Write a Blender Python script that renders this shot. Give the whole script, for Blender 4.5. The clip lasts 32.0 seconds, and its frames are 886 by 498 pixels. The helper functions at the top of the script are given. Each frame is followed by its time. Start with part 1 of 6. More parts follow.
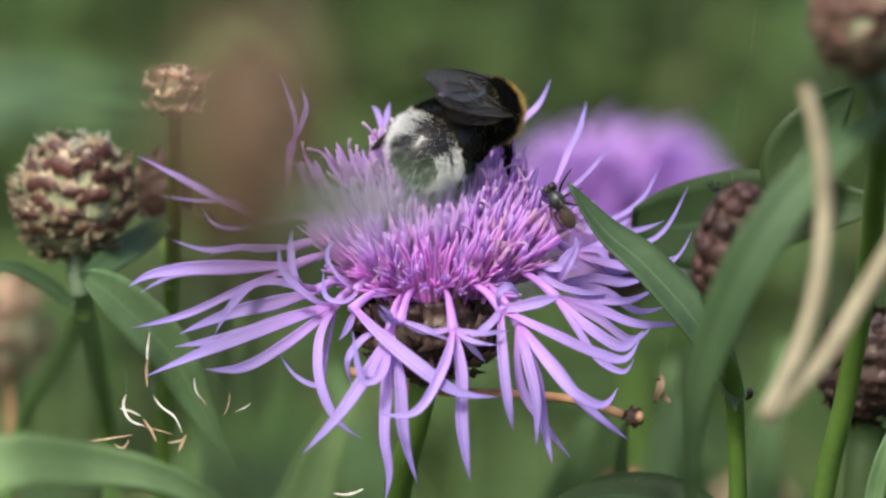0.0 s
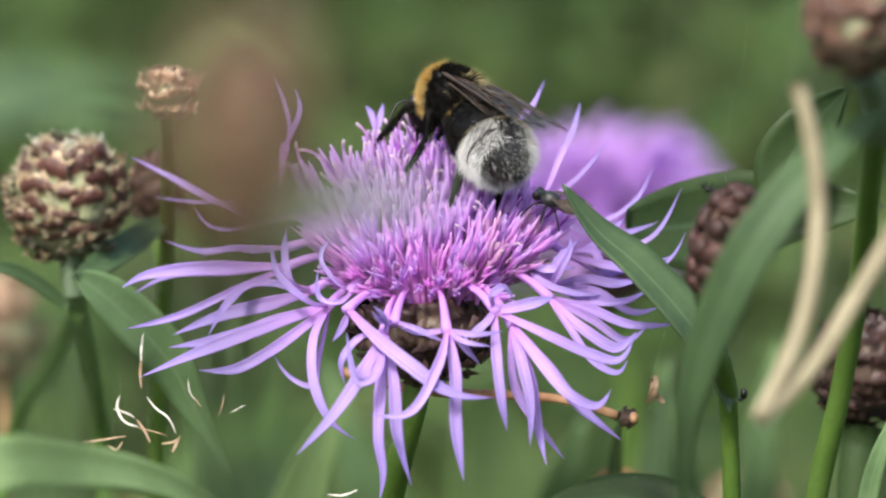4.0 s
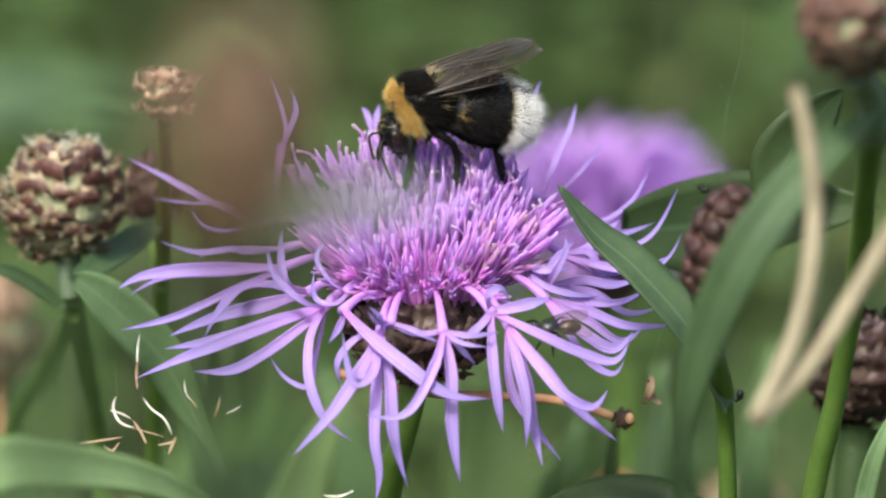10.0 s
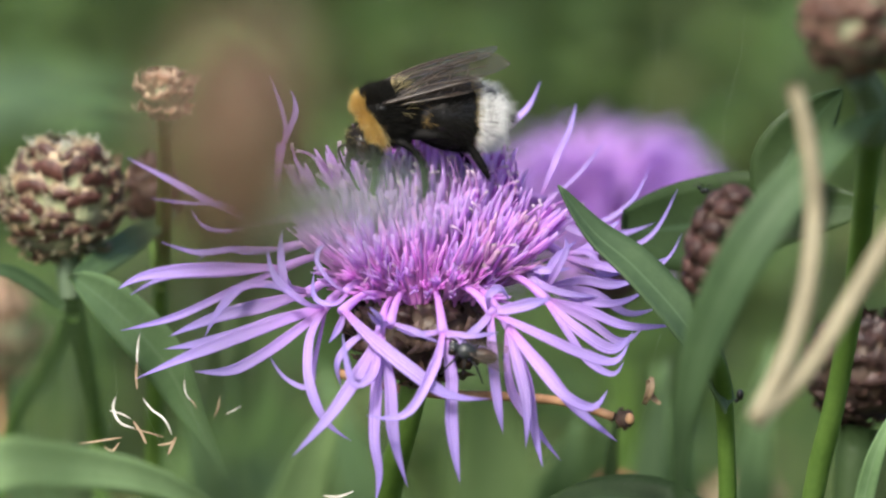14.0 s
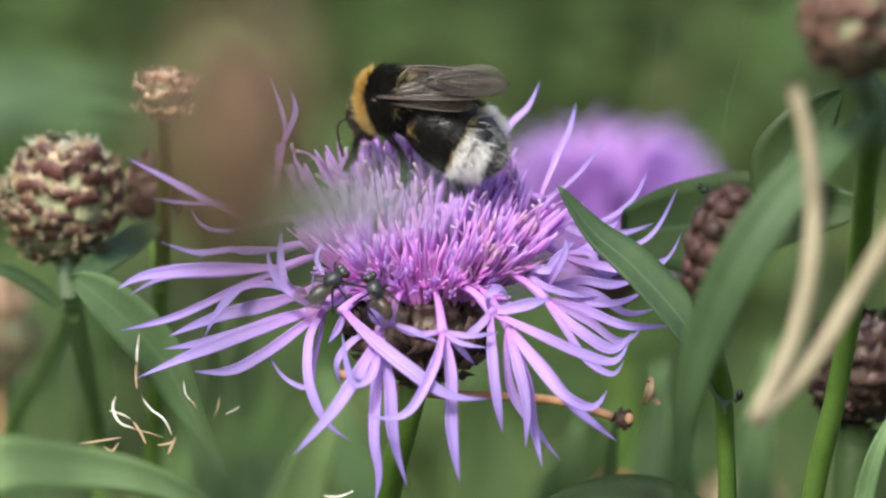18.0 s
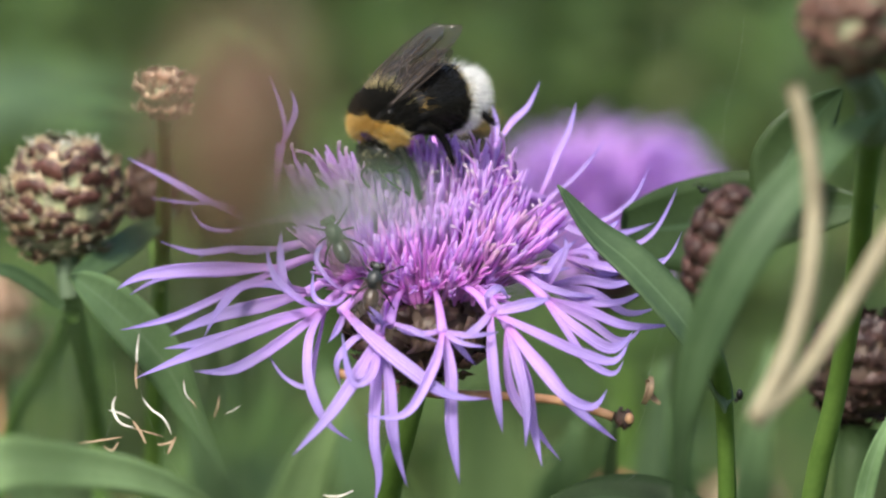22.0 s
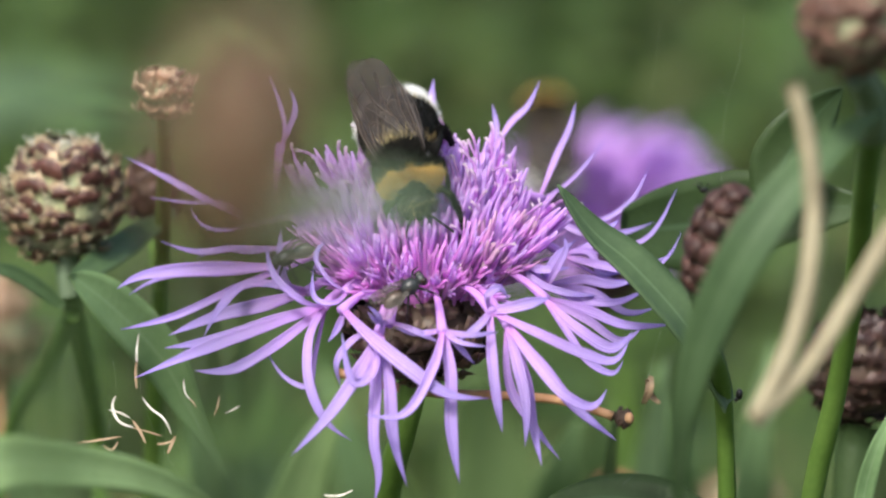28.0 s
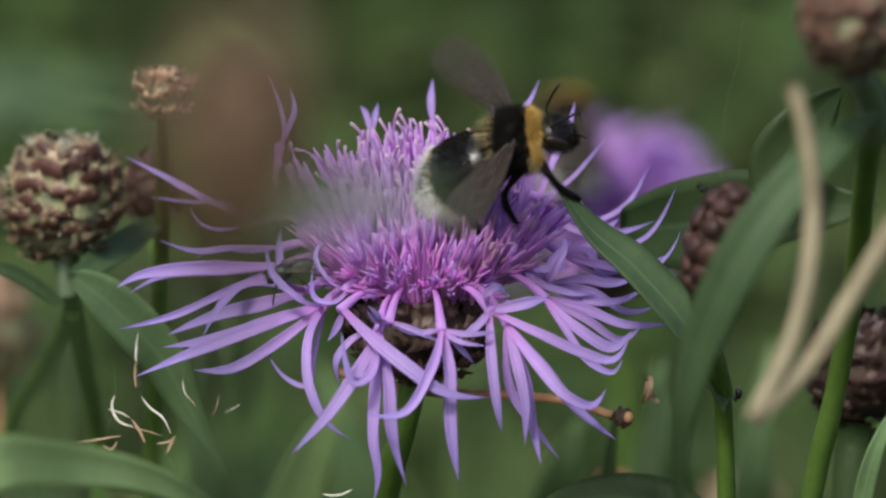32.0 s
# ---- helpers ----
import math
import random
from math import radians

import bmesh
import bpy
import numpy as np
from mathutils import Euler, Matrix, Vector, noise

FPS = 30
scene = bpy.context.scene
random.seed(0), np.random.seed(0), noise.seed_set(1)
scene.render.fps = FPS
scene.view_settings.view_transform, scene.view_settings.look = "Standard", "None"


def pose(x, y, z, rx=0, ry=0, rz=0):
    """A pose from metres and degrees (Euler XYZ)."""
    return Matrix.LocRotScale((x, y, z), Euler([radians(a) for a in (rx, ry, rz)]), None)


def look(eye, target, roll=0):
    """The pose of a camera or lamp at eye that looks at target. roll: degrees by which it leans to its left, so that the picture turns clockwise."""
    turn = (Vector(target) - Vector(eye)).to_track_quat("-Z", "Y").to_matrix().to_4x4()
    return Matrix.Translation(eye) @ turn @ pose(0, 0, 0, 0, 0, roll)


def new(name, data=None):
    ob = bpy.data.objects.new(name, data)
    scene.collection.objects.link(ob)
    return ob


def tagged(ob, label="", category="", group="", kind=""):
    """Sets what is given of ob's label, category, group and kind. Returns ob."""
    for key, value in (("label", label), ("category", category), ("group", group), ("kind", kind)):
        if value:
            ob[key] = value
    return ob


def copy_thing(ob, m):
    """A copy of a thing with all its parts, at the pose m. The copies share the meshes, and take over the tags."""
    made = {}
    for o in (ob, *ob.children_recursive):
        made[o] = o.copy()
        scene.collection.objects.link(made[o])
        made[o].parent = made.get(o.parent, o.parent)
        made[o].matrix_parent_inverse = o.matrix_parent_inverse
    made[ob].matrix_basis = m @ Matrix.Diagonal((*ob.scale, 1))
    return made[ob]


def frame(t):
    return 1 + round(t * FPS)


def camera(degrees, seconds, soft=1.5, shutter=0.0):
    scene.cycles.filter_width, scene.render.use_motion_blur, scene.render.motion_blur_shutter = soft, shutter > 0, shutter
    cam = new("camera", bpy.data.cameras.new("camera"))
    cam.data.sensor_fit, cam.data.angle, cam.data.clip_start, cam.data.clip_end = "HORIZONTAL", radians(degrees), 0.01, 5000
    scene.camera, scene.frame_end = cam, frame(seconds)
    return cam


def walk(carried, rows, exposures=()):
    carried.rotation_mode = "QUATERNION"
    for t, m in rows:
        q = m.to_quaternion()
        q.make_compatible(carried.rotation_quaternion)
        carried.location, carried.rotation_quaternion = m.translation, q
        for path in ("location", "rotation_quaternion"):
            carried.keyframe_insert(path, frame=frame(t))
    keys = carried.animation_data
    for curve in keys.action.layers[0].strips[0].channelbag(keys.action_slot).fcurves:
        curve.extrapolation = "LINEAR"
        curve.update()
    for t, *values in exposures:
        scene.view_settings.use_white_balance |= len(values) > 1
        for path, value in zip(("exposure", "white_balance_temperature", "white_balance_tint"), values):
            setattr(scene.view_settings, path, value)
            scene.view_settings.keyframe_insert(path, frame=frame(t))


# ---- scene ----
# ---- camera: a long macro lens on a tripod that is nudged a little ----
cam = camera(7.628, 32.0, soft=2.35, shutter=0.4)
cam.data.dof.use_dof = True
cam.data.dof.focus_distance = 0.596
cam.data.dof.aperture_fstop = 30.0
walk(cam, [
    (0, pose(0.0000, -0.5796, 0.5553, 74.9805, 0, 0.0911)),
    (0.5, pose(0.0000, -0.5796, 0.5553, 74.9781, 0, 0.0843)),
    (1, pose(0.0000, -0.5796, 0.5553, 74.9951, 0, 0.0828)),
    (1.5, pose(0.0000, -0.5796, 0.5553, 74.9903, 0, 0.0731)),
    (2, pose(0.0000, -0.5796, 0.5553, 74.9805, 0, 0.0658)),
    (2.5, pose(0.0000, -0.5796, 0.5553, 74.9805, 0, 0.0585)),
    (3, pose(0.0000, -0.5796, 0.5553, 74.9805, 0, 0.0512)),
    (3.5, pose(0.0000, -0.5796, 0.5553, 74.9903, 0, 0.0424)),
    (5.5, pose(0.0000, -0.5796, 0.5553, 74.9805, 0, 0.0219)),
    (6, pose(0.0000, -0.5796, 0.5553, 74.9854, 0, 0.0171)),
    (6.5, pose(0.0000, -0.5796, 0.5553, 74.9903, 0, 0.0146)),
    (7, pose(0.0000, -0.5796, 0.5553, 74.9927, 0, 0.0132)),
    (8, pose(0.0000, -0.5796, 0.5553, 74.9971, 0, 0.0112)),
    (9, pose(0.0000, -0.5796, 0.5553, 75.0000, 0, 0.0078)),
    (10, pose(0.0000, -0.5796, 0.5553, 74.9976, 0, 0.0010)),
    (11, pose(0.0000, -0.5796, 0.5553, 75.0000, 0, 0.0000)),
    (17, pose(0.0000, -0.5796, 0.5553, 75.0000, 0, 0.0000)),
    (17.5, pose(0.0000, -0.5796, 0.5553, 75.0000, 0, -0.0073)),
    (18, pose(0.0000, -0.5796, 0.5553, 75.0000, 0, -0.0029)),
    (22, pose(0.0000, -0.5796, 0.5553, 74.9971, 0, -0.0034)),
    (27.5, pose(0.0000, -0.5796, 0.5553, 74.9927, 0, -0.0058)),
    (30, pose(0.0000, -0.5796, 0.5553, 74.9951, 0, -0.0034)),
    (30.5, pose(0.0000, -0.5796, 0.5553, 74.9854, 0, -0.0112)),
    (31, pose(0.0000, -0.5796, 0.5553, 74.9854, 0, -0.0073)),
    (31.5, pose(0.0000, -0.5796, 0.5553, 74.9854, 0, 0.0000)),
    (32, pose(0.0000, -0.5796, 0.5553, 74.9873, 0, -0.0117)),
], exposures=[(0.0, 0.69), (1.0, 0.73), (2.0, 0.94), (6.0, 0.98), (8.0, 0.94), (10.0, 0.91), (13.0, 0.88), (28.5, 0.89), (30.0, 0.87), (30.5, 0.53), (31.0, 0.16), (32.0, 0.12)])

# ---- daylight: bright hazy sky with a softened high sun ----
SUN_EL, SUN_ROT = radians(51), radians(205)
world = bpy.data.worlds.new("sky")
scene.world = world
world.use_nodes = True
wt = world.node_tree
sky = wt.nodes.new("ShaderNodeTexSky")
sky.sky_type = "NISHITA"
sky.sun_disc = False
sky.sun_elevation, sky.sun_rotation = SUN_EL, SUN_ROT
sky.dust_density = 4.0
wt.nodes["Background"].inputs["Strength"].default_value = 0.15
wt.links.new(sky.outputs[0], wt.nodes["Background"].inputs["Color"])
sun = new("sun", bpy.data.lights.new("sun", "SUN"))
sun.data.energy, sun.data.angle, sun.data.color = 2.7, radians(10), (0.97, 0.965, 0.90)
sun_way = Vector((math.sin(SUN_ROT) * math.cos(SUN_EL), math.cos(SUN_ROT) * math.cos(SUN_EL), math.sin(SUN_EL)))
sun.matrix_world = look(sun_way * 5, (0, 0, 0))

MM = 0.001
rnd = random.Random(7)


# ---- materials ----
def material(name):
    m = bpy.data.materials.new(name)
    m.use_nodes = True
    t = m.node_tree
    return m, t, t.nodes["Principled BSDF"]


def node(t, kind, **inputs):
    n = t.nodes.new(kind)
    for k, v in inputs.items():
        n.inputs[k.replace("_", " ")].default_value = v
    return n


def ramp(t, fac, *stops):
    n = t.nodes.new("ShaderNodeValToRGB")
    el = n.color_ramp.elements
    while len(el) < len(stops):
        el.new(0.5)
    for e, (p, c) in zip(el, stops):
        e.position, e.color = p, (*c, 1)
    t.links.new(fac, n.inputs[0])
    return n.outputs[0]


def mixed(t, kind, fac, a, b):
    n = t.nodes.new("ShaderNodeMixRGB")
    n.blend_type = kind
    for sock, v in zip(n.inputs, (fac, a, b)):
        if isinstance(v, (int, float)):
            sock.default_value = v
        elif isinstance(v, tuple):
            sock.default_value = (*v, 1)
        else:
            t.links.new(v, sock)
    return n.outputs[0]


def noise_of(t, vec, scale, detail=3.0):
    n = node(t, "ShaderNodeTexNoise", Scale=scale, Detail=detail)
    if vec is not None:
        t.links.new(vec, n.inputs["Vector"])
    return n.outputs["Fac"]


def uv_parts(t):
    uv = t.nodes.new("ShaderNodeUVMap")
    uv.uv_map = "UVMap"
    sep = t.nodes.new("ShaderNodeSeparateXYZ")
    t.links.new(uv.outputs[0], sep.inputs[0])
    return uv.outputs[0], sep.outputs["X"], sep.outputs["Y"]


def stretched(t, uv, sx, sy):
    mp = node(t, "ShaderNodeMapping")
    mp.inputs["Scale"].default_value = (sx, sy, 1)
    t.links.new(uv, mp.inputs["Vector"])
    return mp.outputs[0]


def bump(t, bsdf, height, strength, dist):
    b = node(t, "ShaderNodeBump", Strength=strength, Distance=dist)
    t.links.new(height, b.inputs["Height"])
    t.links.new(b.outputs[0], bsdf.inputs["Normal"])


def thin(m, t, bsdf, color, share):
    """Lets part of the light through a thin blade."""
    tr = t.nodes.new("ShaderNodeBsdfTranslucent")
    t.links.new(color, tr.inputs["Color"])
    mix = t.nodes.new("ShaderNodeMixShader")
    mix.inputs[0].default_value = share
    t.links.new(bsdf.outputs[0], mix.inputs[1])
    t.links.new(tr.outputs[0], mix.inputs[2])
    t.links.new(mix.outputs[0], t.nodes["Material Output"].inputs["Surface"])


def jitter(t, color, amount):
    info = t.nodes.new("ShaderNodeObjectInfo")
    dark = ramp(t, info.outputs["Random"], (0, (1 - amount,) * 3), (1, (1, 1, 1)))
    return mixed(t, "MULTIPLY", 1.0, color, dark)


def petal_material(name, *stops, through_light=0.45, streaks=0.75):
    m, t, b = material(name)
    uv, u, v = uv_parts(t)
    col = ramp(t, v, *stops)
    streak = noise_of(t, stretched(t, uv, 9, 0.5), 1.0, 4)
    col = mixed(t, "MULTIPLY", streaks, col, ramp(t, streak, (0.36, (0.72, 0.64, 0.84)), (0.58, (1.08, 1.07, 1.04))))
    fine = noise_of(t, stretched(t, uv, 15, 0.6), 1.0, 2)
    col = mixed(t, "MULTIPLY", min(1.0, streaks), col, ramp(t, fine, (0.40, (0.66, 0.60, 0.80)), (0.56, (1.12, 1.14, 1.08))))
    col = jitter(t, col, 0.16)
    t.links.new(col, b.inputs["Base Color"])
    b.inputs["Roughness"].default_value = 0.5
    b.inputs["Specular IOR Level"].default_value = 0.3
    bump(t, b, streak, 0.6, 0.0002)
    thin(m, t, b, col, through_light)
    return m


RAY = petal_material("lilac petal", (0.0, (0.78, 0.36, 0.84)), (0.16, (0.68, 0.44, 0.87)), (0.55, (0.62, 0.47, 0.87)), (1.0, (0.47, 0.38, 0.83)))
TUBE = petal_material("pink floret tube", (0.0, (0.86, 0.36, 0.88)), (1.0, (0.70, 0.42, 0.90)), streaks=0.4)
CORE_PINK = petal_material("pink disc floret", (0.0, (0.97, 0.46, 0.94)), (0.6, (0.97, 0.50, 0.96)), (1.0, (0.95, 0.58, 0.97)), through_light=0.66, streaks=0.2)
LIGHT = petal_material("pale floret lobe", (0.0, (0.90, 0.40, 0.95)), (0.5, (0.83, 0.46, 0.95)), (1.0, (0.78, 0.55, 0.93)), through_light=0.6, streaks=0.3)
ANTHER = petal_material("purple anther tube", (0.0, (0.66, 0.28, 0.78)), (0.35, (0.42, 0.12, 0.56)), (0.85, (0.34, 0.09, 0.46)), (1.0, (0.62, 0.38, 0.66)), through_light=0.3, streaks=0.3)
STYLE = petal_material("pale style", (0.0, (0.60, 0.26, 0.72)), (0.6, (0.70, 0.40, 0.76)), (1.0, (0.84, 0.72, 0.78)), through_light=0.5, streaks=0.2)
CREAM = petal_material("cream floret stalk", (0.0, (0.82, 0.36, 0.78)), (0.45, (0.78, 0.48, 0.74)), (1.0, (0.72, 0.58, 0.62)), through_light=0.5, streaks=0.3)
BEIGE = petal_material("withered floret end", (0.0, (0.88, 0.38, 0.84)), (0.6, (0.82, 0.44, 0.78)), (1.0, (0.76, 0.52, 0.66)), through_light=0.45, streaks=0.4)
FAR = petal_material("pink-lilac petal", (0.0, (0.86, 0.44, 0.88)), (1.0, (0.72, 0.50, 0.90)), through_light=0.5)


def leaf_material(name, low, high, rib, rough=0.45):
    m, t, b = material(name)
    uv, u, v = uv_parts(t)
    geo = t.nodes.new("ShaderNodeTexCoord").outputs["Object"]
    n = noise_of(t, geo, 140, 4)
    col = ramp(t, n, (0.3, low), (0.7, high))
    fine = noise_of(t, geo, 1500, 3)
    col = mixed(t, "MULTIPLY", 0.4, col, ramp(t, fine, (0.3, (0.7, 0.75, 0.7)), (0.65, (1, 1, 1))))
    line = t.nodes.new("ShaderNodeMath")
    line.operation = "SUBTRACT"
    t.links.new(u, line.inputs[0])
    line.inputs[1].default_value = 0.5
    mag = t.nodes.new("ShaderNodeMath")
    mag.operation = "ABSOLUTE"
    t.links.new(line.outputs[0], mag.inputs[0])
    ribs = ramp(t, mag.outputs[0], (0.0, (1, 1, 1)), (0.045, (0, 0, 0)))
    col = mixed(t, "MIX", mixed(t, "MULTIPLY", 1.0, ribs, (0.6, 0.6, 0.6)), col, rib)
    t.links.new(col, b.inputs["Base Color"])
    b.inputs["Roughness"].default_value = rough
    b.inputs["Specular IOR Level"].default_value = 0.28
    bump(t, b, fine, 0.3, 0.0003)
    thin(m, t, b, col, 0.25)
    return m


LEAF = leaf_material("green leaf", (0.046, 0.082, 0.038), (0.080, 0.130, 0.058), (0.14, 0.21, 0.11), 0.58)
LEAF_MID = leaf_material("mid green leaf", (0.042, 0.080, 0.032), (0.074, 0.128, 0.053), (0.12, 0.18, 0.095), 0.6)
LEAF_DARK = leaf_material("dark green leaf", (0.026, 0.048, 0.015), (0.048, 0.082, 0.027), (0.07, 0.12, 0.06), 0.5)
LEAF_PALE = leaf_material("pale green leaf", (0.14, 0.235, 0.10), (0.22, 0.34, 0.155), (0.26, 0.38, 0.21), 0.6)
LEAF_LIT = leaf_material("light green blade", (0.20, 0.30, 0.115), (0.28, 0.40, 0.17), (0.32, 0.44, 0.22), 0.55)
LEAF_HAZE = leaf_material("dull green blade", (0.062, 0.118, 0.055), (0.098, 0.165, 0.082), (0.12, 0.19, 0.10), 0.65)
STEM = leaf_material("green stem", (0.072, 0.140, 0.020), (0.115, 0.200, 0.038), (0.12, 0.20, 0.04), 0.55)
DOWNY = leaf_material("downy grey-green leaf", (0.15, 0.21, 0.11), (0.23, 0.30, 0.17), (0.25, 0.32, 0.19), 0.7)
STEM_GREY = leaf_material("grey-green stem", (0.12, 0.17, 0.10), (0.20, 0.26, 0.17), (0.2, 0.26, 0.17), 0.6)


def plain(name, a, b2, scale, rough=0.6, spec=0.4, relief=0.2, jit=0.0):
    m, t, b = material(name)
    geo = t.nodes.new("ShaderNodeTexCoord").outputs["Object"]
    n = noise_of(t, geo, scale, 4)
    col = ramp(t, n, (0.32, a), (0.68, b2))
    if jit:
        col = jitter(t, col, jit)
    t.links.new(col, b.inputs["Base Color"])
    b.inputs["Roughness"].default_value = rough
    b.inputs["Specular IOR Level"].default_value = spec
    bump(t, b, n, relief, 0.0003)
    return m


STRAW = plain("dry straw", (0.165, 0.140, 0.082), (0.27, 0.235, 0.145), 300, 0.6)
TWIG = plain("brown twig", (0.30, 0.15, 0.07), (0.48, 0.28, 0.15), 500, 0.65)
RUST = plain("rust-brown dead leaf", (0.10, 0.040, 0.018), (0.20, 0.085, 0.040), 400, 0.7)
CHAFF = plain("dry bract", (0.22, 0.14, 0.08), (0.38, 0.28, 0.18), 600, 0.7)
FRINGE = plain("pale torn scale edge", (0.30, 0.25, 0.15), (0.58, 0.55, 0.40), 700, 0.7)
FLUFF = plain("white bristle", (0.34, 0.32, 0.26), (0.62, 0.60, 0.54), 900, 0.6)
SILK = plain("spider silk", (0.4, 0.4, 0.4), (0.55, 0.55, 0.55), 900, 0.4)
CORE_DARK = plain("dark bud core", (0.03, 0.02, 0.015), (0.08, 0.05, 0.035), 500, 0.8)
CORE = plain("bud core", (0.10, 0.10, 0.05), (0.30, 0.31, 0.19), 500, 0.8)


def scale_material(name, tip, edge, base):
    m, t, b = material(name)
    uv, u, v = uv_parts(t)
    col = ramp(t, v, (0.0, base), (0.40, base), (0.48, tip), (0.84, tip), (0.94, edge))
    geo = t.nodes.new("ShaderNodeTexCoord").outputs["Object"]
    n = noise_of(t, geo, 1400, 4)
    col = mixed(t, "MULTIPLY", 0.7, col, ramp(t, n, (0.34, (0.30, 0.27, 0.25)), (0.62, (1.35, 1.3, 1.25))))
    col = jitter(t, col, 0.45)
    t.links.new(col, b.inputs["Base Color"])
    b.inputs["Roughness"].default_value = 0.55
    bump(t, b, n, 0.5, 0.0003)
    return m


SCALE = scale_material("brown papery scale", (0.078, 0.028, 0.020), (0.34, 0.26, 0.16), (0.33, 0.36, 0.20))
SCALE_MID = scale_material("mid brown bud scale", (0.145, 0.070, 0.052), (0.25, 0.16, 0.115), (0.16, 0.105, 0.07))
SCALE_DARK = scale_material("dark bud scale", (0.046, 0.020, 0.016), (0.085, 0.042, 0.032), (0.085, 0.055, 0.035))
SCALE_RED = scale_material("reddish bud scale", (0.135, 0.070, 0.040), (0.18, 0.10, 0.06), (0.17, 0.085, 0.05))
SCALE_DRY = scale_material("dry seed head scale", (0.34, 0.20, 0.13), (0.62, 0.48, 0.33), (0.4, 0.28, 0.18))

BRACT = plain("swollen brown bract", (0.022, 0.010, 0.009), (0.075, 0.032, 0.024), 900, 0.55, 0.3, 0.5, 0.45)

LEG_SKIN = plain("dull black leg", (0.005, 0.005, 0.005), (0.012, 0.011, 0.010), 1500, 0.7, 0.08)
CHITIN = plain("black chitin", (0.006, 0.006, 0.006), (0.012, 0.011, 0.010), 900, 0.30, 0.30)
FLY_SKIN = plain("grey-black fly cuticle", (0.010, 0.012, 0.012), (0.032, 0.036, 0.035), 1500, 0.4, 0.5)
FLY_AMBER = plain("amber fly abdomen", (0.018, 0.013, 0.010), (0.055, 0.030, 0.016), 1500, 0.4, 0.5)
EYE = plain("dark compound eye", (0.010, 0.006, 0.005), (0.020, 0.011, 0.009), 4000, 0.25, 0.5)
THORAX = plain("bare black back", (0.006, 0.006, 0.006), (0.012, 0.012, 0.011), 700, 0.42, 0.28)
VEIN = plain("dark wing vein", (0.020, 0.013, 0.009), (0.05, 0.034, 0.022), 900, 0.4, 0.5)


def fur_material(name, low, high, rough=0.6, spec=0.25, share=0.0):
    """Hair by hair between two colours; pale hair lets some light through."""
    m, t, b = material(name)
    geo = t.nodes.new("ShaderNodeNewGeometry")
    col = ramp(t, geo.outputs["Random Per Island"], (0.0, low), (1.0, high))
    t.links.new(col, b.inputs["Base Color"])
    b.inputs["Roughness"].default_value = rough
    b.inputs["Specular IOR Level"].default_value = spec
    if share:
        thin(m, t, b, col, share)
    return m


FUR_BLACK = fur_material("black fur", (0.005, 0.005, 0.004), (0.012, 0.011, 0.009), 0.7, 0.06)
FUR_GOLD = fur_material("golden fur", (0.28, 0.15, 0.022), (0.80, 0.54, 0.15), share=0.3)
FUR_BROWN = fur_material("golden brown fur", (0.10, 0.06, 0.02), (0.46, 0.30, 0.09), share=0.25)
FUR_BUFF = fur_material("buff fur", (0.40, 0.32, 0.14), (0.66, 0.56, 0.30), share=0.3)
FUR_WHITE = fur_material("white fur", (0.66, 0.66, 0.63), (0.90, 0.90, 0.88), share=0.3)
FUR_GREY = fur_material("grey fur", (0.25, 0.25, 0.24), (0.5, 0.5, 0.48), share=0.2)


def wing_material(name, tint, share, gloss):
    m, t, b = material(name)
    geo = t.nodes.new("ShaderNodeTexCoord").outputs["Object"]
    n = noise_of(t, stretched(t, geo, 0.25, 1.6), 900, 3)
    t.links.new(ramp(t, n, (0.3, tint), (0.7, tuple(c * 1.6 for c in tint))), b.inputs["Base Color"])
    b.inputs["Roughness"].default_value = gloss
    b.inputs["Specular IOR Level"].default_value = 0.62
    bump(t, b, n, 0.35, 0.0003)
    clear = t.nodes.new("ShaderNodeBsdfTransparent")
    clear.inputs["Color"].default_value = (0.84, 0.80, 0.75, 1)
    mix = t.nodes.new("ShaderNodeMixShader")
    mix.inputs[0].default_value = share
    t.links.new(clear.outputs[0], mix.inputs[1])
    t.links.new(b.outputs[0], mix.inputs[2])
    t.links.new(mix.outputs[0], t.nodes["Material Output"].inputs["Surface"])
    return m


WING = wing_material("smoky brown wing", (0.030, 0.023, 0.017), 0.48, 0.3)
FLY_WING = wing_material("clear grey wing", (0.08, 0.068, 0.056), 0.22, 0.45)


# ---- mesh helpers, all in millimetres ----
def part(name, bm, mat, parent=None, label=""):
    me = bpy.data.meshes.new(name)
    bm.to_mesh(me)
    bm.free()
    me.materials.append(mat)
    for p in me.polygons:
        p.use_smooth = True
    return shared(name, me, parent, label)


def shared(name, me, parent=None, label="", m=None):
    ob = new(name, me)
    if parent is not None:
        ob.parent = parent
    if m is not None:
        ob.matrix_basis = m
    return tagged(ob, label)


